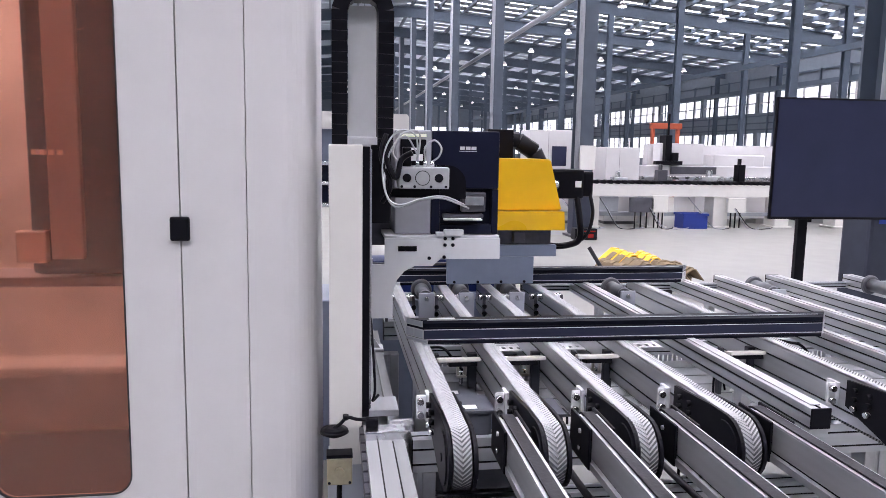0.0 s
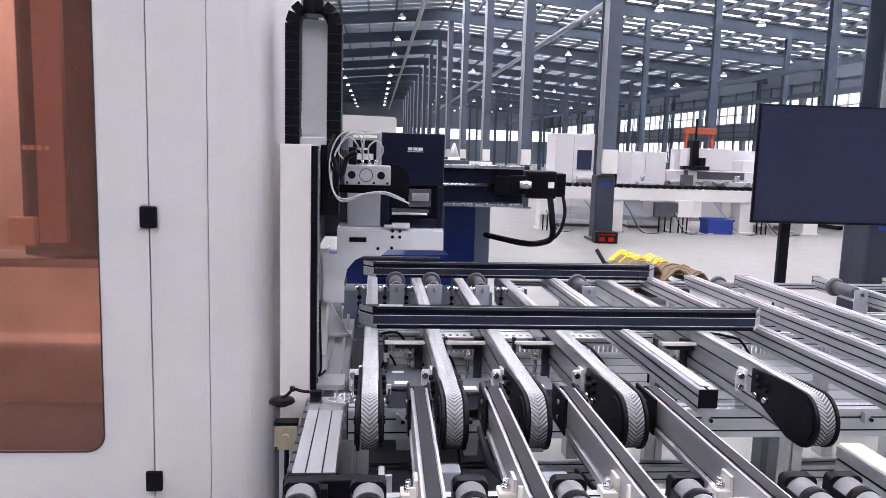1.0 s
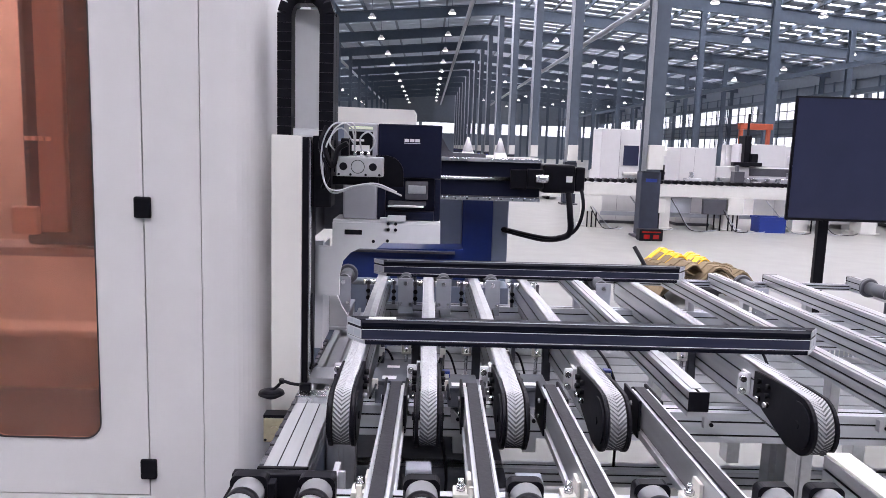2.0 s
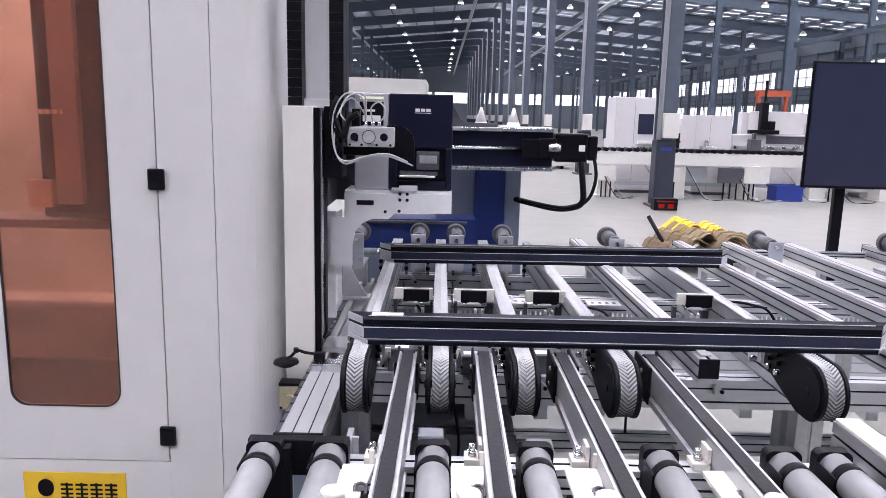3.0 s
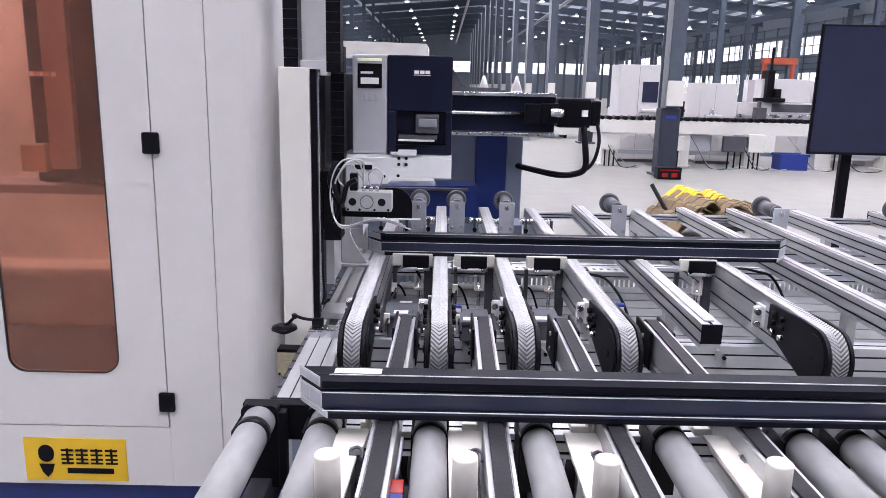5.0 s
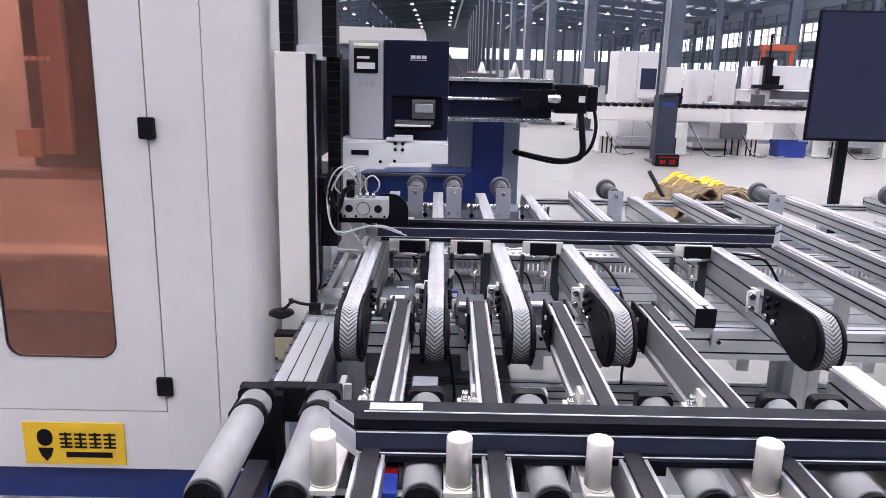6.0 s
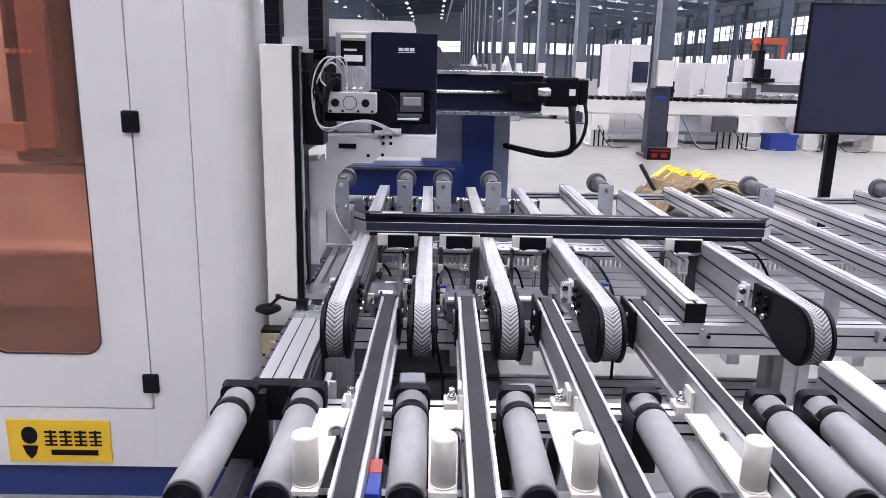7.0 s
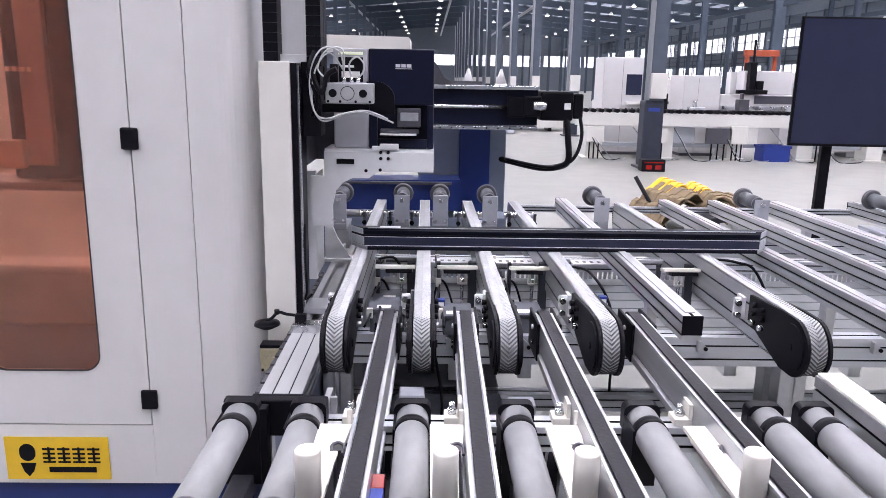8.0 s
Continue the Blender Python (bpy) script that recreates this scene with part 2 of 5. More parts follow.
for b in BAYS:
    bm = BM()
    for xa, xb in ((HX0, RX), (RX, HX1)):
        za, zb = roof_z(xa) - 0.24, roof_z(xb) - 0.24
        prism(bm, [(xa, za), (xb, zb), (xb, zb - 0.06), (xa, za - 0.06)], "y", b - 0.12, b + 0.12)
        prism(bm, [(xa, za - 0.06), (xb, zb - 0.06), (xb, zb - 0.55), (xa, za - 0.55)], "y", b - 0.02, b + 0.02)
        prism(bm, [(xa, za - 0.55), (xb, zb - 0.55), (xb, zb - 0.61), (xa, za - 0.61)], "y", b - 0.12, b + 0.12)
    structure("rafter", bm, TRUSS, "blue-grey steel roof rafter", "rafter")

# long pipes and tie beams under the roof
bm = BM()
for x, z, r in ((2.2, 7.6, 0.10), (9.0, 7.3, 0.12), (-6.0, 7.4, 0.1)):
    cyl(bm, (x, HY0, z), (x, HY1, z), r, seg=10)
structure("roof_pipe", bm, GREY, "grey sprinkler pipes under the roof", "pipe")
bm = BM()
for x, z in ((19.7, 5.6), (26.3, 5.4)):
    box(bm, x - 0.08, x + 0.08, HY0, HY1, z, z + 0.24)
structure("crane_beam", bm, TRUSS, "dark steel crane beams along the columns", "beam")


def window_wall(name, axis, fixed, lo, hi, bands, pitch, label):
    """A sheet wall with bands of windows; real openings, with mullions."""
    th = 0.25
    bm, mul = BM(), BM()
    zs = [0.0]
    for a, b in bands:
        zs += [a, b]
    zs.append(10.0)

    def put(m, u0, u1, z0, z1, t0, t1):
        if axis == "x":
            box(m, fixed + t0, fixed + t1, u0, u1, z0, z1)
        else:
            box(m, u0, u1, fixed + t0, fixed + t1, z0, z1)
    for i in range(0, len(zs) - 1, 2):
        put(bm, lo, hi, zs[i], zs[i + 1], 0, th)
    u = lo
    k = 0
    while u < hi:
        for a, b in bands:
            w = 0.5 if k % 5 == 0 else 0.06
            put(bm if k % 5 == 0 else mul, u, u + w, a, b, 0.0 if k % 5 == 0 else 0.06, th if k % 5 == 0 else 0.16)
        u += pitch
        k += 1
    for a, b in bands:
        m = (a + b) / 2
        put(mul, lo, hi, m - 0.04, m + 0.04, 0.07, 0.15)
    w = structure(name, bm, WALL, label, "wall")
    f = part("window_frame", mul, WHITE, w, "pale window mullions")
    return w


window_wall("wall_east", "x", HX1, HY0, HY1, ((1.1, 2.9), (4.2, 5.45)), 1.47, "grey sheet wall with long bands of windows")
bm = BM()
for z in (3.1, 3.5, 3.95, 5.7, 6.3):
    box(bm, HX1 - 0.09, HX1 - 0.01, HY0, HY1, z, z + 0.08)
y = HY0 + 1.2
while y < HY1:
    box(bm, HX1 - 0.16, HX1 - 0.09, y, y + 0.10, 0.0, 6.4)
    y += 2.45
structure("wall_girts", bm, TRUSS, "dark steel posts and rails along the window wall", "girt")
window_wall("wall_north", "y", HY1, HX0, HX1, ((3.4, 4.9),), 1.2, "far grey gable wall with a band of windows")
bm = BM()
box(bm, HX1 + 6.0, HX1 + 6.1, HY0 - 5, HY1 + 6, -0.1, 14)
box(bm, HX0, HX1 + 6.0, HY1 + 6.0, HY1 + 6.1, -0.1, 14)
structure("backdrop", bm, HAZE, "bright hazy daylight beyond the windows", "backdrop")
bm = BM()
box(bm, HX0 - 0.25, HX0, HY0, HY1, 0, 10)
structure("wall_west", bm, WALL, "grey sheet wall", "wall")
bm = BM()
box(bm, HX0 - 0.25, HX1 + 0.25, HY0 - 0.25, HY0, 0, 10)
structure("wall_south", bm, WALL, "grey sheet gable wall", "wall")


def h_column(x, y, h, big):
    c = thing("steel_column", "grey steel H-column with a dark wrapped foot" if big else "slim grey steel column under the roof", "column", "hall columns", pose(x, y, 0))
    w = 0.15 if big else 0.12
    bm = BM()
    box(bm, -w, w, -w, -w + 0.03, 0, h, 0.004)
    box(bm, -w, w, w - 0.03, w, 0, h, 0.004)
    box(bm, -0.012, 0.012, -w + 0.03, w - 0.03, 0, h)
    part("shaft", bm, COLUMN if big else TRUSS, c)
    if big:
        bm = BM()
        box(bm, -w - 0.02, w + 0.02, -w - 0.02, w + 0.02, 0.041, 1.16, 0.03)
        part("wrap", bm, DARKPAINT, c, "dark slate padding round the foot")
        bm = BM()
        box(bm, -w - 0.08, w + 0.08, -w - 0.08, w + 0.08, 0, 0.04, 0.005)
        part("base_plate", bm, DARKSTEEL, c)
        bm = BM()
        box(bm, -0.10, 0.10, -w - 0.0225, -w - 0.0205, 0.98, 1.04)
        part("notice_band", bm, CRATEBLUE, c, "small blue band with worn marks")
        bm = BM()
        box(bm, -0.12, 0.15, -w - 0.15, -w - 0.001, 1.20, 1.62, 0.012)
        part("switch_box", bm, CREAM, c, "cream electrical switch box")
        bm = BM()
        cyl(bm, (-w - 0.005, -w - 0.045, 1.17), (-w - 0.005, -w - 0.045, h), 0.045, seg=12)
        part("conduit", bm, GREY, c)
    return c


for b in BAYS[1:]:
    if b > 3:
        h_column(4.38, b + 0.15, roof_z(4.25) - 0.83, True)
for xx in (13.0, 20.0):
    for b in BAYS:
        if b > 8:
            h_column(xx, b, roof_z(xx) - 0.83, False)
for b in BAYS:
    if b > 8:
        h_column(26.5, b, 7.0, False)
for b in BAYS:
    if b > 18:
        h_column(-5.5, b, roof_z(-5.5) - 0.83, False)

# warning lamp box at the foot of the near column
w = thing("fire_box", "small black and red box at the column foot", "box", at=pose(4.30, 12.28, 0))
bm = BM()
box(bm, -0.2, 0.2, -0.12, 0.1, 0, 0.2, 0.015)
part("case", bm, BLACK, w)
bm = BM()
box(bm, -0.13, -0.03, -0.128, -0.121, 0.04, 0.11, 0.0)
box(bm, 0.03, 0.13, -0.128, -0.121, 0.04, 0.11, 0.0)
box(bm, -0.16, 0.16, -0.128, -0.121, 0.145, 0.165, 0.0)
part("front", bm, RED, w)

# high-bay lamps
first = None
for i, b in enumerate(BAYS[1:]):
    for x in (-9, -2.5, 1.5, 8.0, 12.0, 16.5, 22.0):
        yy = b + 3.4
        if yy < 12:
            continue
        m = pose(x, yy, roof_z(x) - 1.3)
        if first is None:
            first = thing("high_bay_lamp", "round white high-bay lamp hanging from the roof", "lamp", "hall lamps", m)
            bm = BM()
            cyl(bm, (0, 0, 0), (0, 0, 0.20), 0.20, 0.07, 16)
            part("shade", bm, WHITE, first)
            bm = BM()
            cyl(bm, (0, 0, -0.03), (0, 0, -0.005), 0.17, seg=16)
            part("bulb", bm, LAMP, first, "glowing lamp disc")
            bm = BM()
            cyl(bm, (0, 0, 0.2), (0, 0, 1.25), 0.012, seg=6)
            part("rod", bm, TRUSS, first)
        else:
            copy_thing(first, m)


# ---- machine cabinet ----
CF = 2.08
cab = thing("machine_cabinet", "tall white enamelled machine cabinet with an orange window", "machine", at=pose(0, CF, 0))


def holed_panel(outer, inner, depth):
    bm = BM()
    loops = []
    for pts in (outer, inner):
        vs = [bm.verts.new((u, 0, v)) for u, v in pts]
        loops.append([bm.edges.new((vs[i], vs[(i + 1) % len(vs)])) for i in range(len(vs))])
    bmesh.ops.triangle_fill(bm, edges=loops[0] + loops[1], use_beauty=True)
    r = bmesh.ops.extrude_face_region(bm, geom=bm.faces[:])
    bmesh.ops.translate(bm, verts=[v for v in r["geom"] if isinstance(v, bmesh.types.BMVert)], vec=(0, depth, 0))
    return bm


DZ0, DZ1, DX0, DX1 = 0.345, 2.15, -1.08, -0.398
WX0, WX1, WZ0, WZ1 = -0.905, -0.545, 0.5300, 2.0
bm = holed_panel([(DX0, DZ0), (DX1, DZ0), (DX1, DZ1), (DX0, DZ1)], round_rect(WX0, WX1, WZ0, WZ1, 0.055), 0.022)
door = part("door", bm, WHITE, cab)
bm = BM()
prism(bm, round_rect(WX0 + 0.001, WX1 - 0.001, WZ0 + 0.001, WZ1 - 0.001, 0.055), "y", 0.004, 0.010)
part("window_pane", bm, ACRYLIC, door, "translucent orange acrylic pane")
bm = BM()
fr = holed_panel(round_rect(WX0 - 0.0, WX1 + 0.0, WZ0 - 0.0, WZ1 + 0.0, 0.055), round_rect(WX0 + 0.004, WX1 - 0.004, WZ0 + 0.004, WZ1 - 0.004, 0.052), 0.008)
bm.free()
for v in fr.verts:
    v.co.y -= 0.002
part("gasket", fr, RUBBER, door, "thin black rubber gasket")
# body round the door, with a rounded corner
for name, dims in (("front_panel", (DX1 + 0.004, -0.222, 0, 0.03, 0.13, 2.5)), ("lower_panel", (-1.9, DX1 + 0.0035, 0, 0.03, 0.13, DZ0 - 0.004)), ("upper_panel", (-1.9, DX1 + 0.0035, 0, 0.03, DZ1 + 0.004, 2.5)),
                   ("side_post", (-1.9, DX0 - 0.004, 0, 0.03, DZ0 - 0.0035, DZ1 + 0.0035)), ("back_panel", (-1.9, -0.24, 0.9, 0.93, 0.13, 2.5)), ("side_panel", (-1.9, -1.87, 0.031, 0.899, 0.13, 2.44))):
    bm = BM()
    box(bm, *dims)
    part(name, bm, WHITE, cab)
bm = BM()
pts = [(-0.2195, 0.0)] + arc(-0.124, 0.09, 0.09, -90, 0, 10) + [(-0.034, 0.93), (-0.2195, 0.93)]
prism(bm, pts, "z", 0.13, 2.5)
for f in bm.faces:
    f.smooth = False
part("corner_post", bm, WHITE, cab)
bm = BM()
box(bm, -1.86, -0.24, 0.86, 0.88, 0.2, 2.45)
part("inner_lining", bm, INNER, cab, "dim lining behind the orange pane")
bm = BM()
box(bm, -0.83, -0.45, 0.14, 0.379, 1.13, 2.10, 0.02)
part("spindle_block", bm, NAVY, cab, "dark machine block behind the pane")
bm = BM()
box(bm, -0.765, -0.68, 0.11, 0.139, 1.18, 2.10, 0.004)
part("cover_strip", bm, GREY, cab, "grey vertical cover strip")
bm = BM()
box(bm, -0.855, -0.775, 0.10, 0.135, 1.17, 1.26, 0.006)
part("terminal_box", bm, CREAM, cab, "small pale terminal box")
bm = BM()
box(bm, -1.2, -0.30, 0.20, 0.379, 1.085, 1.115, 0.004)
part("cross_rail", bm, GREY, cab)
bm = BM()
for k in range(4):
    box(bm, -0.80 + k * 0.022, -0.788 + k * 0.022, 0.10, 0.138, 1.47, 1.484)
part("indicator_row", bm, PAPER, cab)
bm = BM()
box(bm, -1.5, -0.3, 0.70, 0.859, 0.66, 0.70, 0.008)
part("ledge", bm, INNER, cab)
bm = BM()
box(bm, -1.88, -0.08, 0.03, 0.9, 0.0, 0.13)
part("plinth", bm, BLUE, cab, "dark blue plinth")
# dark box added to shade the lower end of the pane
bm = BM()
box(bm, -1.5, -0.3, 0.20, 0.859, 0.30, 0.40, 0.01)
part("foot_shade_box", bm, DARKSTEEL, cab, "dark box added for the shade at the foot of the pane")
for z in (0.436, 1.279):
    bm = BM()
    box(bm, -0.026, 0.026, -0.016, 0.0, -0.033, 0.033, 0.007)
    part("hinge", bm, BLACK, cab, "black plastic hinge", pose(DX1 + 0.002, 0, z))
bm = BM()
box(bm, -0.885, -0.545, -0.004, 0.0, 0.165, 0.318, 0.001)
sign = part("name_plate", bm, SIGN, cab, "yellow name plate with dark marks", pose(0, 0, -0.02))
# plain marks in place of the emblem and lettering
bm = BM()
prism(bm, arc(-0.812, 0.268, 0.026, 0, 180, 8) + arc(-0.812, 0.258, 0.026, 180, 360, 8), "y", -0.006, -0.004)
prism(bm, [(-0.838, 0.225), (-0.786, 0.225), (-0.796, 0.195), (-0.812, 0.176), (-0.828, 0.195)], "y", -0.006, -0.004)
part("emblem", bm, BLACK, sign)
for k in range(4):
    bm = BM()
    x = -0.762 + k * 0.049
    for z0, z1 in ((0.272, 0.279), (0.256, 0.262), (0.240, 0.246), (0.226, 0.232)):
        box(bm, x, x + 0.040, -0.006, -0.004, z0, z1)
    box(bm, x + 0.017, x + 0.024, -0.0065, -0.004, 0.226, 0.282)
    part("mark", bm, BLACK, sign)
bm = BM()
box(bm, -0.745, -0.590, -0.006, -0.004, 0.192, 0.211)
part("mark", bm, BLACK, sign)

# ---- vertical axis beside the cabinet ----
axis = thing("lifting_axis", "white vertical lifting axis housing with a black side slot", "machine", at=pose(0, 2.05, 0))
bm = BM()
box(bm, 0.0, 0.092, 0.0, 0.16, 0.60, 1.512, 0.004)
part("housing", bm, CREAM, axis)
bm = BM()
box(bm, 0.0925, 0.112, 0.006, 0.15, 0.74, 1.508, 0.002)
part("side_strip", bm, BLACK, axis)
bm = BM()
box(bm, 0.1122, 0.118, 0.012, 0.03, 0.76, 1.50, 0.001)
part("guide_rail", bm, STEEL, axis)
# dark sheet added to darken the gap beside the housing
bm = BM()
box(bm, 0.095, 0.20, 0.36, 0.38, 1.19, 1.50, 0.003)
box(bm, 0.095, 0.113, 0.16, 0.36, 1.19, 1.50, 0.003)
part("gap_backing", bm, DARKSTEEL, axis, "dark steel sheet added to darken the gap behind")
bm = BM()
box(bm, -0.005, 0.10, 0.02, 0.15, 0.0, 0.60, 0.003)
part("foot", bm, GREY, axis)
bm = BM()
tube(bm, [(0.118, 0.05, 1.02), (0.125, 0.0, 0.9), (0.128, -0.005, 0.82), (0.122, 0.0, 0.79), (0.14, 0.02, 0.80)], 0.004)
part("cable", bm, BLACK, axis)


def chain(parent, pts, w, h):
    """Links along a path in the x-z plane, each a part."""
    for (xa, za), (xb, zb) in zip(pts, pts[1:]):
        n = max(1, round(math.hypot(xb - xa, zb - za) / 0.028))
        for i in range(n):
            a = Vector((xa + (xb - xa) * i / n, 0, za + (zb - za) * i / n))
            b = Vector((xa + (xb - xa) * (i + 0.97) / n, 0, za + (zb - za) * (i + 0.97) / n))
            d = (b - a).normalized()
            u = Vector((d.z, 0, -d.x))
            bm = BM()
            vs = []
            for p in (a, b):
                for s, t in ((-1, -1), (1, -1), (1, 1), (-1, 1)):
                    vs.append(bm.verts.new(p + u * (s * w / 2) + Vector((0, t * h / 2, 0))))
            for q in ((0, 1, 2, 3), (4, 5, 6, 7), (0, 1, 5, 4), (1, 2, 6, 5), (2, 3, 7, 6), (3, 0, 4, 7)):
                bm.faces.new([vs[k] for k in q])
            part("link", bm, BLACK, parent)


cc = thing("cable_chain", "black cable drag chain looped beside a pale plate", "cable chain", at=pose(0, 2.13, 0))
chain(cc, [(0.030, 1.512), (0.030, 1.875), (0.040, 1.905), (0.062, 1.925), (0.122, 1.925), (0.147, 1.905), (0.157, 1.875), (0.157, 1.50)], 0.043, 0.065)
bm = BM()
box(bm, 0.054, 0.133, 0.02, 0.03, 1.52, 1.895, 0.002)
part("backing_plate", bm, PLATE, cc, "pale grey sheet backing plate")
bm = BM()
box(bm, 0.050, 0.137, 0.0, 0.05, 1.49, 1.535, 0.003)
part("plate_foot", bm, PLATE, cc)
loop = thing("chain_run", "moving run of the black cable drag chain", "cable chain", at=pose(0, 2.205, 0))
chain(loop, [(0.157, 1.40), (0.157, 1.89)], 0.041, 0.06)

# ---- label printer on its bracket ----
pr = thing("label_printer", "black and silver industrial label printer on a white bracket", "printer", at=pose(0, 2.25, 0))
bm = BM()
box(bm, 0.195, 0.3065, 0.0, 0.44, 1.245, 1.560, 0.006)
silver = part("side_panel", bm, SILVER, pr, "silver control side")
bm = BM()
prism(bm, [(0.308, 1.245), (0.517, 1.245), (0.517, 1.545), (0.505, 1.560), (0.308, 1.560)], "y", 0.03, 0.44)
part("rear_case", bm, NAVY, pr)
bm = BM()
box(bm, 0.308, 0.517, 0.0, 0.029, 1.385, 1.560, 0.004)
cover = part("cover", bm, NAVY, pr, "matt navy-black cover")
for dims in ((0.308, 0.335, 0.0, 0.029, 1.245, 1.384), (0.497, 0.517, 0.0, 0.029, 1.245, 1.384), (0.3355, 0.4965, 0.0, 0.029, 1.245, 1.275)):
    bm = BM()
    box(bm, *dims, 0.003)
    part("outlet_edge", bm, NAVY, pr)
bm = BM()
box(bm, 0.212, 0.290, -0.003, -0.0005, 1.455, 1.532, 0.001)
part("display", bm, BLACK, silver, "dark operator display")
bm = BM()
box(bm, 0.222, 0.280, -0.005, -0.0032, 1.468, 1.488)
box(bm, 0.222, 0.262, -0.005, -0.0032, 1.500, 1.507)
part("display_text", bm, PAPER, silver)
bm = BM()
box(bm, 0.212, 0.290, -0.003, -0.0005, 1.540, 1.548, 0.0005)
part("status_bar", bm, DISPLAY, silver, "lit yellow-green status bar")
for k in range(3):
    bm = BM()
    box(bm, 0.228 + k * 0.018, 0.240 + k * 0.018, -0.003, -0.0005, 1.415, 1.440, 0.002)
    part("button", bm, GREY, silver)
bm = BM()
for x0, x1 in ((0.394, 0.409), (0.412, 0.426), (0.429, 0.444)):
    box(bm, x0, x1, -0.002, 0.0, 1.503, 1.513)
box(bm, 0.392, 0.446, -0.002, 0.0, 1.498, 1.4998)
part("mark", bm, PLATE, cover, "small pale maker's mark")
bm = BM()
box(bm, 0.40, 0.475, -0.012, 0.02, 1.315, 1.375, 0.004)
box(bm, 0.345, 0.47, -0.005, 0.025, 1.295, 1.308, 0.002)
part("print_head", bm, DARKSTEEL, pr)
bm = BM()
box(bm, 0.345, 0.462, -0.030, 0.0, 1.290, 1.2945)
part("label_tongue", bm, PAPER, pr, "white paper label in the outlet")
bm = BM()
box(bm, 0.41, 0.468, -0.016, -0.0125, 1.335, 1.362, 0.002)
part("head_latch", bm, STEEL, pr)

br = thing("printer_bracket", "white sheet metal bracket carrying the printer", "bracket", at=pose(0, 2.22, 0))
bm = BM()
prism(bm, [(0.165, 1.235), (0.519, 1.235), (0.519, 1.172), (0.335, 1.172), (0.31, 1.150), (0.255, 1.150)] + [(0.225, 1.135), (0.20, 1.105), (0.19, 1.06), (0.19, 0.99)] + [(0.12, 0.99), (0.12, 1.155), (0.165, 1.155)], "y", 0.0, 0.012)
plate = part("front_plate", bm, PLATE, br)
bm = BM()
box(bm, 0.165, 0.519, 0.013, 0.45, 1.232, 1.243, 0.001)
part("shelf", bm, PLATE, br)
bm = BM()
box(bm, 0.205, 0.262, -0.003, -0.0005, 1.196, 1.212, 0.001)
part("slot", bm, BLACK, plate)
bm = BM()
box(bm, 0.345, 0.405, -0.002, 0.020, 1.2435, 1.262, 0.003)
box(bm, 0.320, 0.345, -0.002, 0.020, 1.2435, 1.254, 0.001)
part("clamp", bm, PLATE, br, "small bright clamp block")
for x, z in ((0.348, 1.215), (0.348, 1.235), (0.372, 1.215), (0.372, 1.235), (0.30, 1.175), (0.346, 1.178)):
    bm = BM()
    cyl(bm, (x, -0.004, z), (x, -0.0005, z), 0.0055, seg=10)
    part("screw", bm, BLACK, br)
bm = BM()
prism(bm, [(0.091, 1.168), (0.131, 1.168), (0.131, 0.80), (0.091, 0.80)], "y", 0.03, 0.05)
part("lower_plate", bm, PLATE, br)
bm = BM()
box(bm, 0.119, 0.1245, 0.051, 0.25, 0.80, 1.15, 0.001)
part("riser", bm, PLATE, br)
bm = BM()
prism(bm, [(0.085, 0.99), (0.098, 0.92), (0.135, 0.83), (0.188, 0.745), (0.085, 0.745)], "y", 0.56, 0.575)
part("foot_gusset", bm, PLATE, br, "pale flared gusset plate")
bm = BM()
box(bm, 0.08, 0.20, 0.54, 0.62, 0.733, 0.7445, 0.002)
part("foot_plate", bm, PLATE, br)

# ---- pick-up head that lowers the label ----
grip = thing("pickup_head", "silver pneumatic pick-up block with looped clear hoses", "pick-up head", at=pose(0.259, 2.10, 1.423))
bm = BM()
box(bm, -0.066, 0.076, -0.03, 0.04, -0.030, 0.030, 0.004)
blk = part("block", bm, SLIDE, grip)
for x, r in ((-0.044, 0.012), (0.0, 0.019), (0.046, 0.012)):
    bm = BM()
    cyl(bm, (x, -0.033, 0.0), (x, -0.0305, 0.0), r + (0.002 if r > 0.015 else 0.0), seg=22)
    part("port", bm, BLACK, blk)
    if r > 0.015:
        bm = BM()
        cyl(bm, (x, -0.0345, 0.0), (x, -0.0335, 0.0), r, seg=22)
        part("port", bm, SLIDE, blk)
for x in (-0.058, -0.022, 0.024, 0.066):
    bm = BM()
    cyl(bm, (x, -0.0325, -0.024), (x, -0.0305, -0.024), 0.004, seg=8)
    part("screw", bm, BLACK, blk)
bm = BM()
box(bm, -0.055, -0.030, -0.01, 0.02, 0.031, 0.085, 0.004)
part("valve_block", bm, BLACK, grip)
for fx in (-0.012, 0.010, 0.030):
    bm = BM()
    cyl(bm, (fx, -0.005, 0.0305), (fx, -0.005, 0.046), 0.006, seg=8)
    part("fitting", bm, STEEL, grip)
bm = BM()
box(bm, -0.14, 0.06, 0.041, 0.07, -0.06, -0.033, 0.003)
box(bm, -0.142, -0.085, 0.0, 0.1, -0.13, 0.09, 0.004)
part("carriage_arm", bm, BLACK, grip)
bm = BM()
prism(bm, [(0.05, -0.062), (0.137, -0.062)] + arc(0.082, -0.02, 0.055, 0, 90, 8) + [(0.05, 0.035)], "y", 0.045, 0.055)
part("shield", bm, BLACK, grip, "thin black rounded shield")
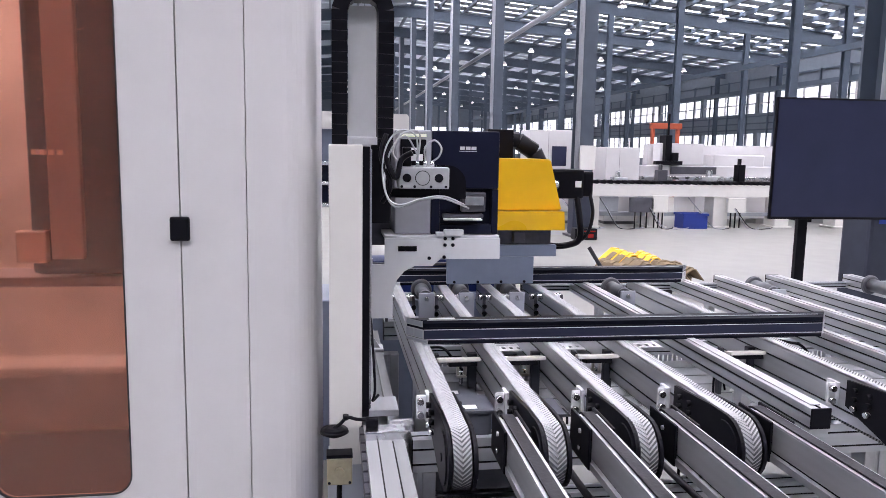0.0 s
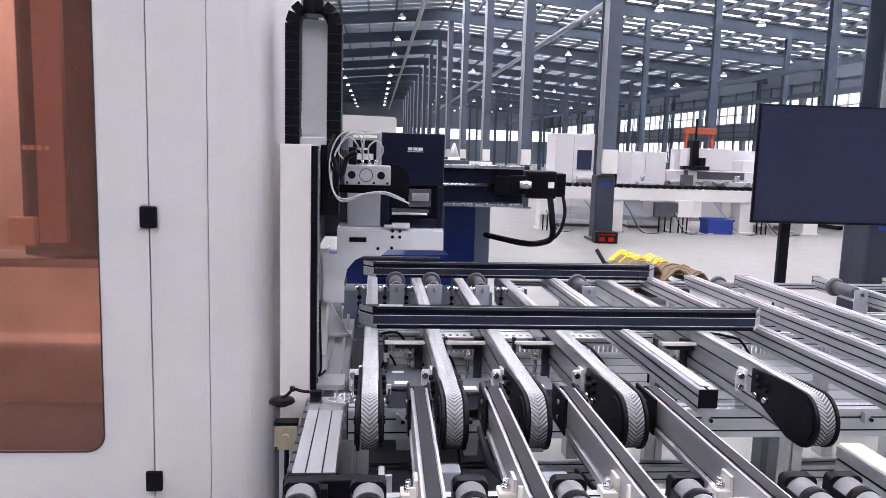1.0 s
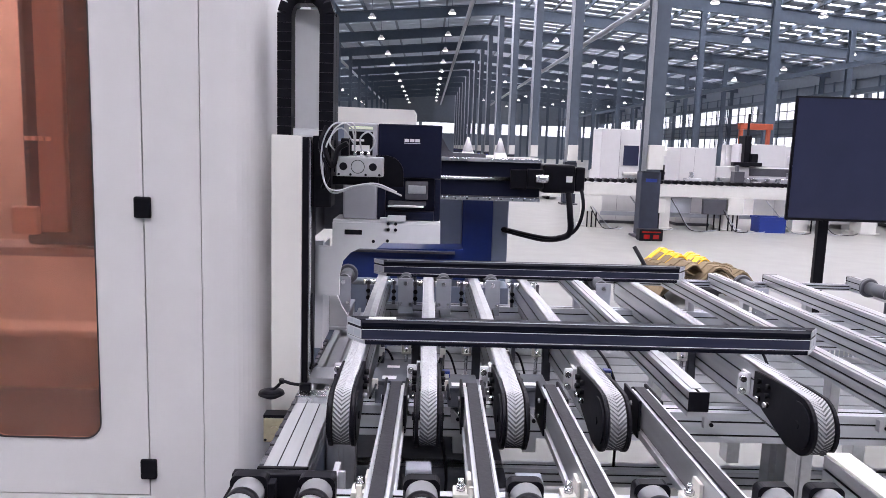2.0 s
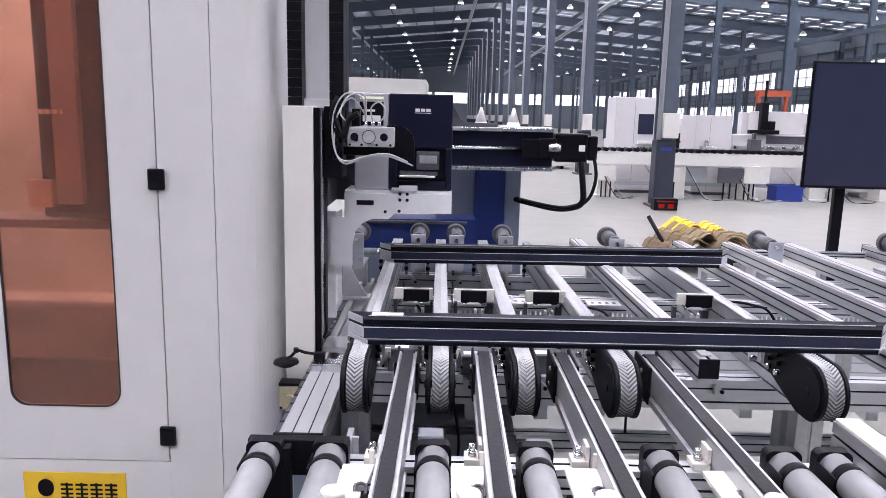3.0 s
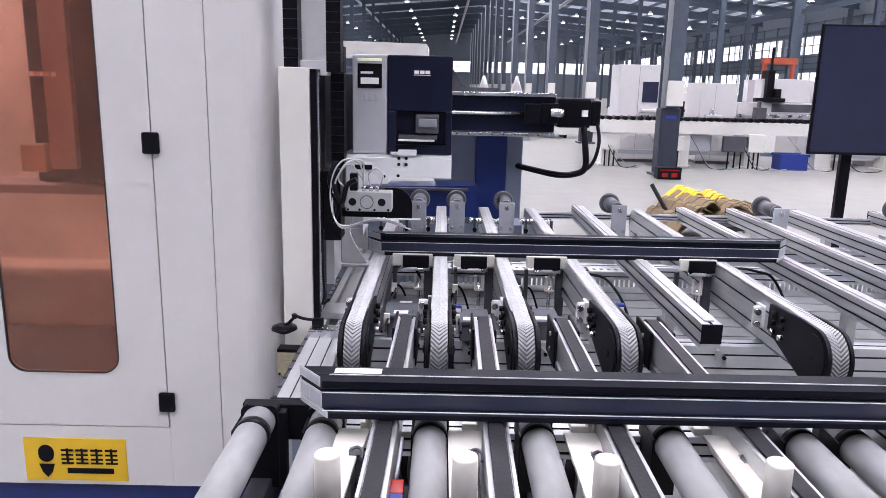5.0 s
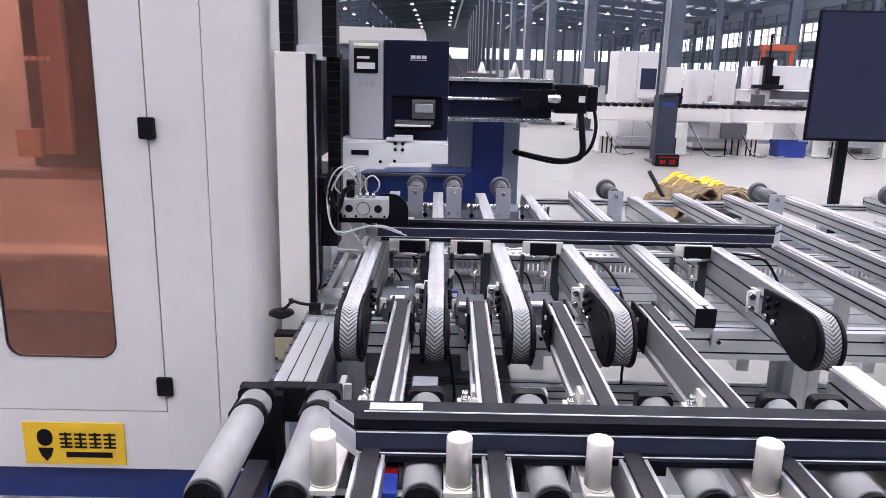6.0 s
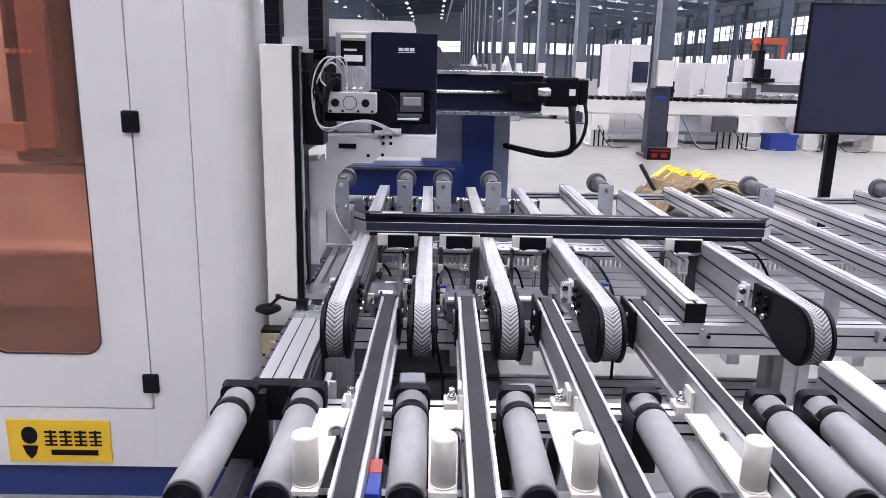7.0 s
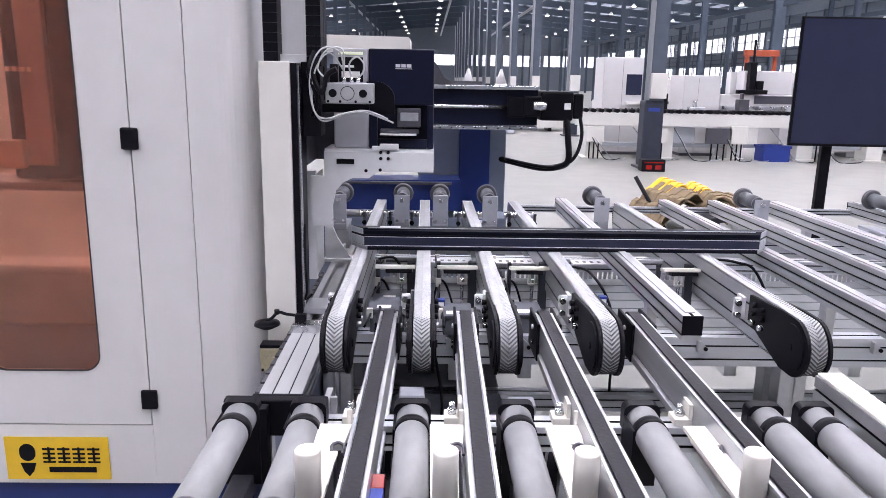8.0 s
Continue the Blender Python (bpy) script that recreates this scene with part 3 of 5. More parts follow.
for pts in ([(-0.012, 0, 0.045), (-0.02, -0.03, 0.115), (-0.065, -0.04, 0.13), (-0.10, -0.03, 0.09), (-0.112, -0.03, 0.02), (-0.10, -0.035, -0.05), (-0.07, -0.04, -0.082), (-0.01, -0.04, -0.062), (0.05, -0.04, -0.055), (0.10, -0.035, -0.07), (0.135, -0.02, -0.085)],
            [(-0.012, -0.01, 0.046), (-0.012, -0.04, 0.125), (-0.06, -0.05, 0.12), (-0.085, -0.04, 0.07), (-0.06, -0.03, 0.04)],
            [(0.010, -0.005, 0.046), (0.006, -0.03, 0.085), (0.03, -0.04, 0.105), (0.05, -0.04, 0.085), (0.045, -0.03, 0.06), (0.030, -0.005, 0.046)],
            [(-0.01, 0, 0.06), (-0.05, -0.04, 0.115), (-0.092, -0.035, 0.07), (-0.106, -0.03, -0.01), (-0.094, -0.04, -0.06), (-0.06, -0.045, -0.074), (0.0, -0.045, -0.056), (0.06, -0.045, -0.05), (0.12, -0.03, -0.074)]):
    bm = BM()
    tube(bm, pts, 0.0026)
    part("air_hose", bm, HOSE, grip, "clear bent air hose")
bm = BM()
tube(bm, [(-0.09, -0.02, 0.10), (-0.10, -0.03, 0.05), (-0.075, -0.04, 0.0), (-0.06, -0.035, 0.05), (-0.03, -0.04, 0.07)], 0.008)
tube(bm, [(-0.10, 0.0, 0.12), (-0.115, -0.02, 0.06), (-0.09, -0.03, -0.02), (-0.11, 0.0, -0.07)], 0.007)
part("black_hose", bm, BLACK, grip)

# ---- gantry machine behind ----
gm = thing("gantry_machine", "gantry machine with a black linear beam on a blue stand", "machine", at=pose(0, 3.45, -0.03))
bm = BM()
box(bm, -0.5, 1.03, 0.0, 0.16, 1.285, 1.455, 0.004)
part("beam", bm, NAVY, gm, "black linear axis beam")
for z in (1.272, 1.462):
    bm = BM()
    box(bm, -0.5, 1.03, -0.025, 0.14, z - 0.009, z + 0.009, 0.003)
    rail = part("rail", bm, STEEL, gm, "bright steel guide rail")
bm = BM()
for k in range(26):
    cyl(bm, (-0.45 + k * 0.056, -0.026, 1.272), (-0.45 + k * 0.056, -0.0255, 1.272), 0.004, seg=6)
part("rail_screws", bm, BLACK, gm)
bm = BM()
cyl(bm, (-0.5, -0.012, 1.372), (0.88, -0.012, 1.372), 0.011, seg=14)
part("ball_screw", bm, STEEL, gm)
bm = BM()
box(bm, 0.88, 0.96, -0.04, 0.0, 1.325, 1.42, 0.006)
box(bm, 0.96, 1.04, -0.05, 0.04, 1.33, 1.425, 0.006)
part("bearing", bm, BLACK, gm)
bm = BM()
cyl(bm, (1.0, -0.052, 1.38), (1.06, -0.052, 1.38), 0.022, seg=14)
part("coupling", bm, STEEL, gm)
bm = BM()
box(bm, 1.04, 1.20, -0.02, 0.12, 1.31, 1.45, 0.012)
box(bm, 1.20, 1.25, -0.01, 0.11, 1.32, 1.44, 0.01)
mot = part("motor", bm, BLACK, gm, "black servo motor")
bm = BM()
box(bm, 1.155, 1.185, -0.024, -0.0205, 1.365, 1.395)
part("motor_plate", bm, PAPER, mot)
bm = BM()
tube(bm, [(1.17, 0.0, 1.33), (1.18, -0.03, 1.22), (1.185, -0.03, 1.12), (1.14, 0.0, 1.085), (1.06, 0.04, 1.075), (0.96, 0.15, 1.085), (0.86, 0.25, 1.10)], 0.016)
part("cable_hose", bm, BLACK, gm, "black cable hose")
bm = BM()
tube(bm, [(1.235, 0.0, 1.34), (1.245, -0.03, 1.24), (1.215, -0.04, 1.14), (1.15, -0.01, 1.09), (1.05, 0.03, 1.085), (0.90, 0.2, 1.10)], 0.009)
part("motor_cable", bm, BLACK, gm)
bm = BM()
prism(bm, [(0.48, 1.472), (0.48, 1.60), (0.535, 1.575), (0.575, 1.505), (0.60, 1.492), (0.76, 1.490), (0.76, 1.472)], "y", 0.05, 0.12)
part("chain_tray", bm, DARKSTEEL, gm, "dark sloped chain tray on the beam")
bm = BM()
box(bm, 0.662, 0.822, 0.2, 0.5, 0.03, 1.262, 0.004)
part("blue_stand", bm, BLUE, gm, "deep blue steel stand")
bm = BM()
box(bm, 0.823, 0.905, 0.22, 0.5, 0.03, 1.262, 0.004)
box(bm, 0.45, 0.661, 0.22, 0.5, 0.03, 1.262, 0.004)
part("grey_stand", bm, SLATE, gm, "grey steel stand side")
bm = BM()
prism(bm, [(0.05, 1.005), (0.661, 1.015), (0.661, 0.86), (0.05, 0.86)], "y", 0.0, 0.2)
part("blue_apron", bm, BLUE, gm)
bm = BM()
box(bm, 0.10, 0.62, -0.03, -0.0005, 0.992, 1.004, 0.002)
part("apron_ledge", bm, DARKSTEEL, gm, "dark ledge on the blue apron")
bm = BM()
box(bm, -0.3, 0.9, 0.02, 0.45, 0.03, 0.82, 0.006)
part("base", bm, SLATE, gm)
bm = BM()
prism(bm, [(-0.35, 1.63), (0.40, 1.63), (0.40, 1.70), (0.39, 1.712), (-0.35, 1.722)], "y", 0.45, 0.85)
part("hood", bm, CREAM, gm, "cream sheet hood")
bm = BM()
box(bm, -0.35, 0.35, 0.5, 0.8, 1.25, 1.63, 0.004)
part("rear_body", bm, SLATE, gm)

# yellow covered carriage that runs along the beam
yc = thing("saw_carriage", "carriage with a bright yellow sloped cover on the gantry beam", "carriage", at=pose(0.81, 3.0, 0))
bm = BM()
prism(bm, [(-0.155, 1.255), (-0.155, 1.47), (0.105, 1.47), (0.16, 1.255)], "y", 0.04, 0.34)
bmesh.ops.bevel(bm, geom=bm.edges[:], offset=0.005, segments=2, affect="EDGES")
prism(bm, [(-0.155, 1.253), (0.16, 1.253), (0.165, 1.175), (-0.16, 1.175)], "y", 0.0, 0.34)
part("cover", bm, YELLOW, yc, "glossy yellow sheet cover")
bm = BM()
box(bm, -0.33, 0.04, 0.02, 0.05, 0.945, 1.06, 0.003)
box(bm, -0.18, 0.14, 0.03, 0.06, 1.06, 1.11, 0.003)
lp = part("lower_plate", bm, SLATE, yc, "slate grey lower plate")
for k in range(4):
    bm = BM()
    cyl(bm, (-0.3 + 0.1 * k, 0.014, 0.955), (-0.3 + 0.1 * k, 0.0195, 0.955), 0.006, seg=8)
    part("screw", bm, BLACK, lp)
bm = BM()
box(bm, -0.14, 0.12, 0.05, 0.30, 1.11, 1.173, 0.004)
box(bm, -0.05, 0.0, 0.02, 0.05, 1.12, 1.165, 0.003)
part("underbody", bm, DARKSTEEL, yc)
bm = BM()
chain_pts = [(-0.1, 1.56), (0.05, 1.55), (0.13, 1.50), (0.17, 1.42), (0.18, 1.36)]
for (xa, za), (xb, zb) in zip(chain_pts, chain_pts[1:]):
    cyl(bm, (xa, 0.4, za), (xb, 0.4, zb), 0.04, seg=8)
box(bm, -0.10, 0.02, 0.36, 0.44, 1.47, 1.60, 0.004)
part("drag_chain", bm, BLACK, yc, "black drag chain behind the cover")

# ---- belt conveyor table ----
TOP = 0.905
SKEW = 1.3


def along(x, skew=SKEW):
    """Pose of a beam whose axis passes x at y = 1.6 and runs a little askew."""
    return pose(x + 1.6 * math.sin(radians(skew)), 0, 0, 0, 0, skew)


def slotted(w, h, s=0.006, g=0.0026):
    """Outline of an aluminium extrusion with one groove in each side; origin at the top middle."""
    a = w / 2
    pts = [(-a, 0), (-0.004, 0), (-0.004, -s), (0.004, -s), (0.004, 0), (a, 0)]
    for z in (-h * 0.30, -h * 0.76):
        pts += [(a, z + g), (a - s, z + g), (a - s, z - g), (a, z - g)]
    pts += [(a, -h), (-a, -h)]
    for z in (-h * 0.76, -h * 0.30):
        pts += [(-a, z - g), (-a + s, z - g), (-a + s, z + g), (-a, z + g)]
    return pts


def extrusion(bm, w, h, axis, lo, hi, top=0.0):
    """An aluminium extrusion; its groove faces are painted black for the shade inside."""
    pts = [(u, v + top) for u, v in slotted(w, h)]
    faces = prism(bm, pts, axis, lo, hi)
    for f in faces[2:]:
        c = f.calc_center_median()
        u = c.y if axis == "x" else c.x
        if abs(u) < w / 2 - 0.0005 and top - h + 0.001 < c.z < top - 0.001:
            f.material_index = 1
    return bm


def belt_mesh(y0, y1, z, r, w):
    """An endless belt with a herringbone tread, round two pulleys of radius r; top at z."""
    L, c = y1 - y0, math.pi * r
    total = 2 * L + 2 * c
    n = int(total / 0.0055)
    n -= n % 2
    cols = [-w / 2, -w / 4, 0, w / 4, w / 2]

    def at(s, lift):
        s %= total
        R = r + lift
        if s < L:
            return y1 - s, z + lift
        s -= L
        if s < c:
            a = math.pi / 2 + s / r
            return y0 + R * math.cos(a), z - r + R * math.sin(a)
        s -= c
        if s < L:
            return y0 + s, z - 2 * r - lift
        a = -math.pi / 2 + (s - L) / r
        return y1 + R * math.cos(a), z - r + R * math.sin(a)
    bm = BM()
    rows = []
    for i in range(n):
        row = []
        for x in cols:
            y, zz = at(i * total / n - 0.95 * abs(x), 0.0014 if i % 2 else 0.0)
            row.append(bm.verts.new((x, y, zz)))
        rows.append(row)
    for i in range(n):
        a, b = rows[i], rows[(i + 1) % n]
        for k in range(4):
            f = bm.faces.new((a[k], a[k + 1], b[k + 1], b[k]))
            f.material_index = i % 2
    return bm


def belt_unit(x, skew):
    u = thing("belt_conveyor", "aluminium conveyor beam with a grey herringbone belt", "conveyor", "belt conveyors", along(x, skew))
    bm = BM()
    extrusion(bm, 0.046, 0.128, "y", 1.66, 3.34, TOP - 0.006)
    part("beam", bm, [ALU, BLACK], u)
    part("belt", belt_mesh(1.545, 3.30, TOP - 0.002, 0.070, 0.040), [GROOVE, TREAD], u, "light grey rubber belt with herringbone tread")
    bm = BM()
    cyl(bm, (-0.019, 1.545, TOP - 0.072), (0.019, 1.545, TOP - 0.072), 0.066, seg=28)
    part("pulley", bm, DARKSTEEL, u)
    for s in (-1, 1):
        bm = BM()
        pts = arc(1.545, TOP - 0.073, 0.074, 90, 270, 14) + [(1.60, TOP - 0.147), (1.80, TOP - 0.085), (1.80, TOP - 0.012), (1.62, TOP + 0.001)]
        prism(bm, pts, "x", s * 0.0235, s * 0.0315)
        sp = part("side_plate", bm, BLACK, u, "black pulley side plate")
        bm = BM()
        pts = arc(1.545, TOP - 0.073, 0.060, 0, 360, 24)[:-1]
        prism(bm, pts, "x", s * 0.032, s * 0.036)
        part("hub_ring", bm, BLACK, sp)
        for dy, dz in ((0.16, -0.03), (0.16, -0.055), (0.16, -0.08), (0.21, -0.03), (0.21, -0.055), (0.21, -0.08)):
            bm = BM()
            cyl(bm, (s * 0.032, 1.55 + dy, TOP + dz), (s * 0.044, 1.55 + dy, TOP + dz), 0.008, seg=10)
            part("bolt", bm, STEEL if dz < -0.06 else BLACK, sp)
    bm = BM()
    cyl(bm, (-0.039, 1.545, TOP - 0.072), (0.039, 1.545, TOP - 0.072), 0.010, seg=14)
    part("axle", bm, BLACK, u)
    bm = BM()
    box(bm, -0.060, -0.034, 1.835, 1.845, TOP - 0.095, TOP - 0.03, 0.006)
    box(bm, -0.034, -0.0235, 1.835, 1.88, TOP - 0.095, TOP - 0.03, 0.002)
    tb = part("mount_bracket", bm, PLATE, u)
    for dz in (-0.045, -0.08):
        bm = BM()
        cyl(bm, (-0.05, 1.822, TOP + dz), (-0.05, 1.8345, TOP + dz), 0.009, seg=10)
        part("bolt", bm, STEEL, tb)
    return u


BELTS = ((0.283, 0.0), (0.490, 0.0), (0.698, 0.2), (0.942, 1.0), (1.445, 0.6))
unit = belt_unit(*BELTS[0])
for x, skew in BELTS[1:]:
    copy_thing(unit, along(x, skew))


def plain_rail(x, y0, y1, w=0.038, skew=SKEW):
    u = thing("support_rail", "plain anodised aluminium support rail with black end caps", "rail", "support rails", along(x, skew))
    bm = BM()
    extrusion(bm, w, 0.065, "y", y0, y1, TOP)
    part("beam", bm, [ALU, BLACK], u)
    for ya, yb in ((y0 - 0.006, y0 - 0.0005), (y1 + 0.0005, y1 + 0.006)):
        bm = BM()
        box(bm, -w / 2 - 0.001, w / 2 + 0.001, ya, yb, TOP - 0.05, TOP + 0.001, 0.002)
        part("end_cap", bm, BLACK, u)
    for y in (1.90, 3.05):
        bm = BM()
        box(bm, -0.015, 0.015, y - 0.02, y + 0.02, 0.7405 if y < 2 else 0.7905, TOP - 0.0655, 0.002)
        part("stay", bm, ALU, u)
    bm = BM()
    box(bm, -w / 4, w / 4, y0 + 0.02, y1 - 0.02, TOP + 0.0005, TOP + 0.004, 0.001)
    part("glide_strip", bm, SLIDE, u, "grey plastic glide strip")
    return u


for x, y0, w, skew in ((1.165, 1.565, 0.05, 0.2), (1.70, 1.56, 0.044, 1.0), (1.955, 1.60, 0.044, 1.3), (2.225, 1.62, 0.07, 0.6), (2.66, 1.62, 0.044, 1.3), (3.05, 1.62, 0.044, 1.3)):
    plain_rail(x, y0, 3.42, w, skew)

# far end guide wheels
gw = None
IDLERS = []
for x in (0.118, 0.391, 0.558, 0.773, 1.262, 1.965, 2.57):
    m = pose(x, 3.17, 0)
    if gw is None:
        gw = thing("idler_stand", "dark flanged idler on a grey bracket and post", "idler stand", "idler stands", m)
        bm = BM()
        cyl(bm, (0, 0.012, 0.955), (0, 0.022, 0.955), 0.046, seg=28)
        cyl(bm, (0, 0.004, 0.955), (0, 0.0125, 0.955), 0.041, 0.046, seg=28)
        cyl(bm, (0, -0.14, 0.955), (0, 0.0045, 0.955), 0.029, 0.031, seg=24)
        cyl(bm, (0, -0.148, 0.955), (0, -0.1395, 0.955), 0.025, 0.029, seg=24)
        cyl(bm, (0, -0.18, 0.955), (0, -0.1475, 0.955), 0.011, seg=14)
        part("wheel", bm, WHEEL, gw, "dark grey flanged wheel")
        bm = BM()
        box(bm, -0.033, 0.033, -0.188, -0.18, 0.85, 0.978, 0.003)
        box(bm, -0.033, 0.033, -0.18, 0.04, 0.82, 0.83, 0.002)
        box(bm, -0.033, 0.033, -0.188, -0.18, 0.82, 0.8505, 0.002)
        bk = part("bracket", bm, GREY, gw)
        bm = BM()
        cyl(bm, (0, -0.197, 0.955), (0, -0.1885, 0.955), 0.010, seg=6)
        part("bolt", bm, STEEL, bk)
        for dx in (-0.02, 0.02):
            bm = BM()
            cyl(bm, (dx, -0.195, 0.865), (dx, -0.1885, 0.865), 0.006, seg=8)
            part("bolt", bm, STEEL, bk)
        bm = BM()
        box(bm, -0.03, 0.03, -0.05, 0.04, 0.10, 0.8195, 0.003)
        part("post", bm, ALU, gw)
        IDLERS.append(gw)
    else:
        IDLERS.append(copy_thing(gw, m))

# side stops on the far belts
st = None
for x in (0.283, 0.490, 0.693, 0.917):
    m = pose(x, 3.02, 0.004)
    if st is None:
        st = thing("belt_tensioner", "small steel belt tensioner with knurled nuts", "tensioner", "tensioners", m)
        bm = BM()
        cyl(bm, (-0.075, 0, 0.885), (-0.0235, 0, 0.885), 0.007, seg=10)
        cyl(bm, (0.0235, 0, 0.885), (0.065, 0, 0.885), 0.007, seg=10)
        part("rod", bm, STEEL, st)
        for dx in (-0.078, -0.052, -0.038, 0.026, 0.042):
            bm = BM()
            cyl(bm, (dx, 0, 0.885), (dx + 0.014, 0, 0.885), 0.014, seg=8)
            part("nut", bm, STEEL, st)
        for dx in (-0.056, 0.056):
            bm = BM()
            box(bm, dx - 0.006, dx + 0.006, -0.02, -0.010, 0.79, 0.895, 0.002)
            part("arm", bm, DARKSTEEL, st)
        for dx, dz in ((-0.056, 0.85), (-0.056, 0.82), (0.056, 0.85), (0.056, 0.82)):
            bm = BM()
            cyl(bm, (dx, -0.03, dz), (dx, -0.0205, dz), 0.010, seg=8)
            part("screw", bm, BLACK, st)
    else:
        copy_thing(st, m)


# support frame below the belts
def cross_beam(x0, x1, y, z, w, h, label="aluminium cross beam of the conveyor table", m=None):
    t = thing("cross_beam", label, "beam", "frame beams", pose(0, y, z))
    bm = BM()
    extrusion(bm, w, h, "x", x0, x1)
    part("extrusion", bm, [m or ALUX, BLACK], t)
    for xa, xb in ((x0 - 0.004, x0 - 0.0005), (x1 + 0.0005, x1 + 0.004)):
        bm = BM()
        box(bm, xa, xb, -w / 2, w / 2, -h, 0, 0.001)
        part("end_cap", bm, BLACK, t)


cross_beam(0.22, 2.9, 1.90, 0.74, 0.06, 0.09)
cross_beam(0.22, 2.9, 3.05, 0.79, 0.06, 0.08)
cross_beam(0.28, 3.0, 2.60, 0.80, 0.05, 0.05)
cross_beam(0.22, 2.9, 2.20, 0.42, 0.06, 0.06)
cross_beam(0.30, 3.2, 1.12, 0.835, 0.05, 0.05, "bright aluminium cross bar under the rollers")
cross_beam(0.30, 3.2, 0.90, 0.78, 0.05, 0.05, "bright aluminium cross bar under the rollers")
cross_beam(0.9, 3.6, 3.40, 0.87, 0.03, 0.03, "thin bright cross bar behind the rails")
leg = None
for x, y in ((0.24, 1.90), (1.63, 1.95), (1.63, 2.05), (2.85, 1.95), (0.24, 3.05), (1.63, 3.05), (2.85, 3.05), (1.63, 0.95), (0.40, 0.95), (2.85, 0.95)):
    m = pose(x, y, 0)
    if leg is None:
        leg = thing("table_leg", "slotted aluminium table leg with a round foot", "leg", "table legs", m)
        bm = BM()
        for px in (-0.024, 0.024):
            box(bm, px - 0.018, px + 0.018, -0.03, 0.03, 0.05, 0.648, 0.003)
        box(bm, -0.008, 0.008, -0.025, 0.025, 0.05, 0.648)
        part("extrusion", bm, ALU, leg)
        bm = BM()
        cyl(bm, (0, 0, 0), (0, 0, 0.02), 0.045, 0.035, 16)
        cyl(bm, (0, 0, 0.02), (0, 0, 0.05), 0.012, seg=10)
        part("foot", bm, BLACK, leg)
    else:
        copy_thing(leg, m)

# wiring duct with cut slots, between the belts
du = thing("wiring_duct", "grey slotted plastic wiring duct", "duct", at=pose(0, 2.78, 0.72))
bm = BM()
box(bm, 0.35, 2.7, -0.03, 0.03, -0.06, -0.055)
for k in range(118):
    x = 0.35 + k * 0.02
    box(bm, x, x + 0.013, -0.03, -0.027, -0.055, 0.0)
box(bm, 0.35, 2.71, -0.031, 0.031, 0.0005, 0.006, 0.001)
part("duct_body", bm, GREY, du)
pp = None
for x in (0.60, 0.82, 1.14):
    m = pose(x, 2.53, 0.80)
    if pp is None:
        pp = thing("perforated_strip", "white perforated steel strip over the wiring", "strip", "perforated strips", m)
        bm = BM()
        box(bm, -0.09, 0.09, -0.035, -0.012, -0.002, 0.002)
        box(bm, -0.09, 0.09, 0.012, 0.035, -0.002, 0.002)
        for k in range(7):
            box(bm, -0.09 + k * 0.0275, -0.075 + k * 0.0275, -0.012, 0.012, -0.002, 0.002)
        box(bm, -0.09, -0.07, -0.01, 0.01, -0.034, -0.0025)
        part("sheet", bm, PLATE, pp)
    else:
        copy_thing(pp, m)

# wide grey cross plates under the belts; black strips stand for shade in the gaps
for k in range(7):
    t = thing("cross_plate", "wide grey ribbed cross plate under the belts", "plate", "cross plates", pose(0, 1.985 + k * 0.098, 0.70))
    bm = BM()
    box(bm, 0.90 if k < 2 else 0.33, 3.1, 0.0, 0.090, -0.03, 0.0, 0.002)
    part("slab", bm, DECK, t)
    bm = BM()
    box(bm, 0.90 if k < 2 else 0.33, 3.1, 0.0905, 0.0975, -0.03, -0.012)
    part("gap_shade", bm, BLACK, t)
tr = thing("under_panel", "plain grey sheet panel below the strip conveyors", "panel", at=pose(0, 0, 0))
bm = BM()
box(bm, 0.76, 1.28, 1.20, 1.95, 0.40, 0.42, 0.003)
part("sheet", bm, DECK, tr)
# dark sheet added here to give the under-table shade
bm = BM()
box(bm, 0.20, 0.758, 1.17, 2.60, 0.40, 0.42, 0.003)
part("dark_undersheet", bm, IRON, tr, "dark sheet added for the shade under the table")
for x, y in ((0.34, 1.25), (1.24, 1.25), (0.34, 1.9), (1.24, 1.9)):
    bm = BM()
    box(bm, x - 0.02, x + 0.02, y - 0.02, y + 0.02, 0.0, 0.3995, 0.002)
    part("leg", bm, DARKSTEEL, tr)
fa = None
for x in (0.36, 0.56, 0.78, 1.02, 1.30, 1.56, 1.82, 2.10):
    for y, z in ((1.862, 0.70), (3.012, 0.75)):
        m = pose(x, y, z)
        if fa is None:
            fa = thing("angle_bracket", "small cast angle bracket with a socket screw", "bracket", "angle brackets", m)
            bm = BM()
            prism(bm, [(0.0, 0.0), (0.034, 0.0), (0.034, 0.006), (0.006, 0.034), (0.0, 0.034)], "y", -0.012, 0.006)
            part("casting", bm, ALU, fa)
            bm = BM()
            cyl(bm, (0.02, -0.018, 0.012), (0.02, -0.0125, 0.012), 0.006, seg=8)
            part("screw", bm, BLACK, fa)
        else:
            copy_thing(fa, m)
rng = random.Random(21)
for x in (0.335, 0.54, 0.755, 0.995, 1.535):
    t = thing("sensor_cable", "thin black sensor cable clipped along a belt beam", "cable", "sensor cables", pose(x, 0, 0))
    bm = BM()
    tube(bm, [(rng.uniform(-0.006, 0.01), 1.75 + k * 0.14, 0.80 + rng.uniform(-0.012, 0.012)) for k in range(9)], 0.0035, seg=6)
    part("strand", bm, BLACK, t)
    for k in range(3):
        bm = BM()
        box(bm, -0.008, 0.010, 1.88 + k * 0.34, 1.89 + k * 0.34, 0.785, 0.815, 0.001)
        part("clip", bm, NYLON, t)

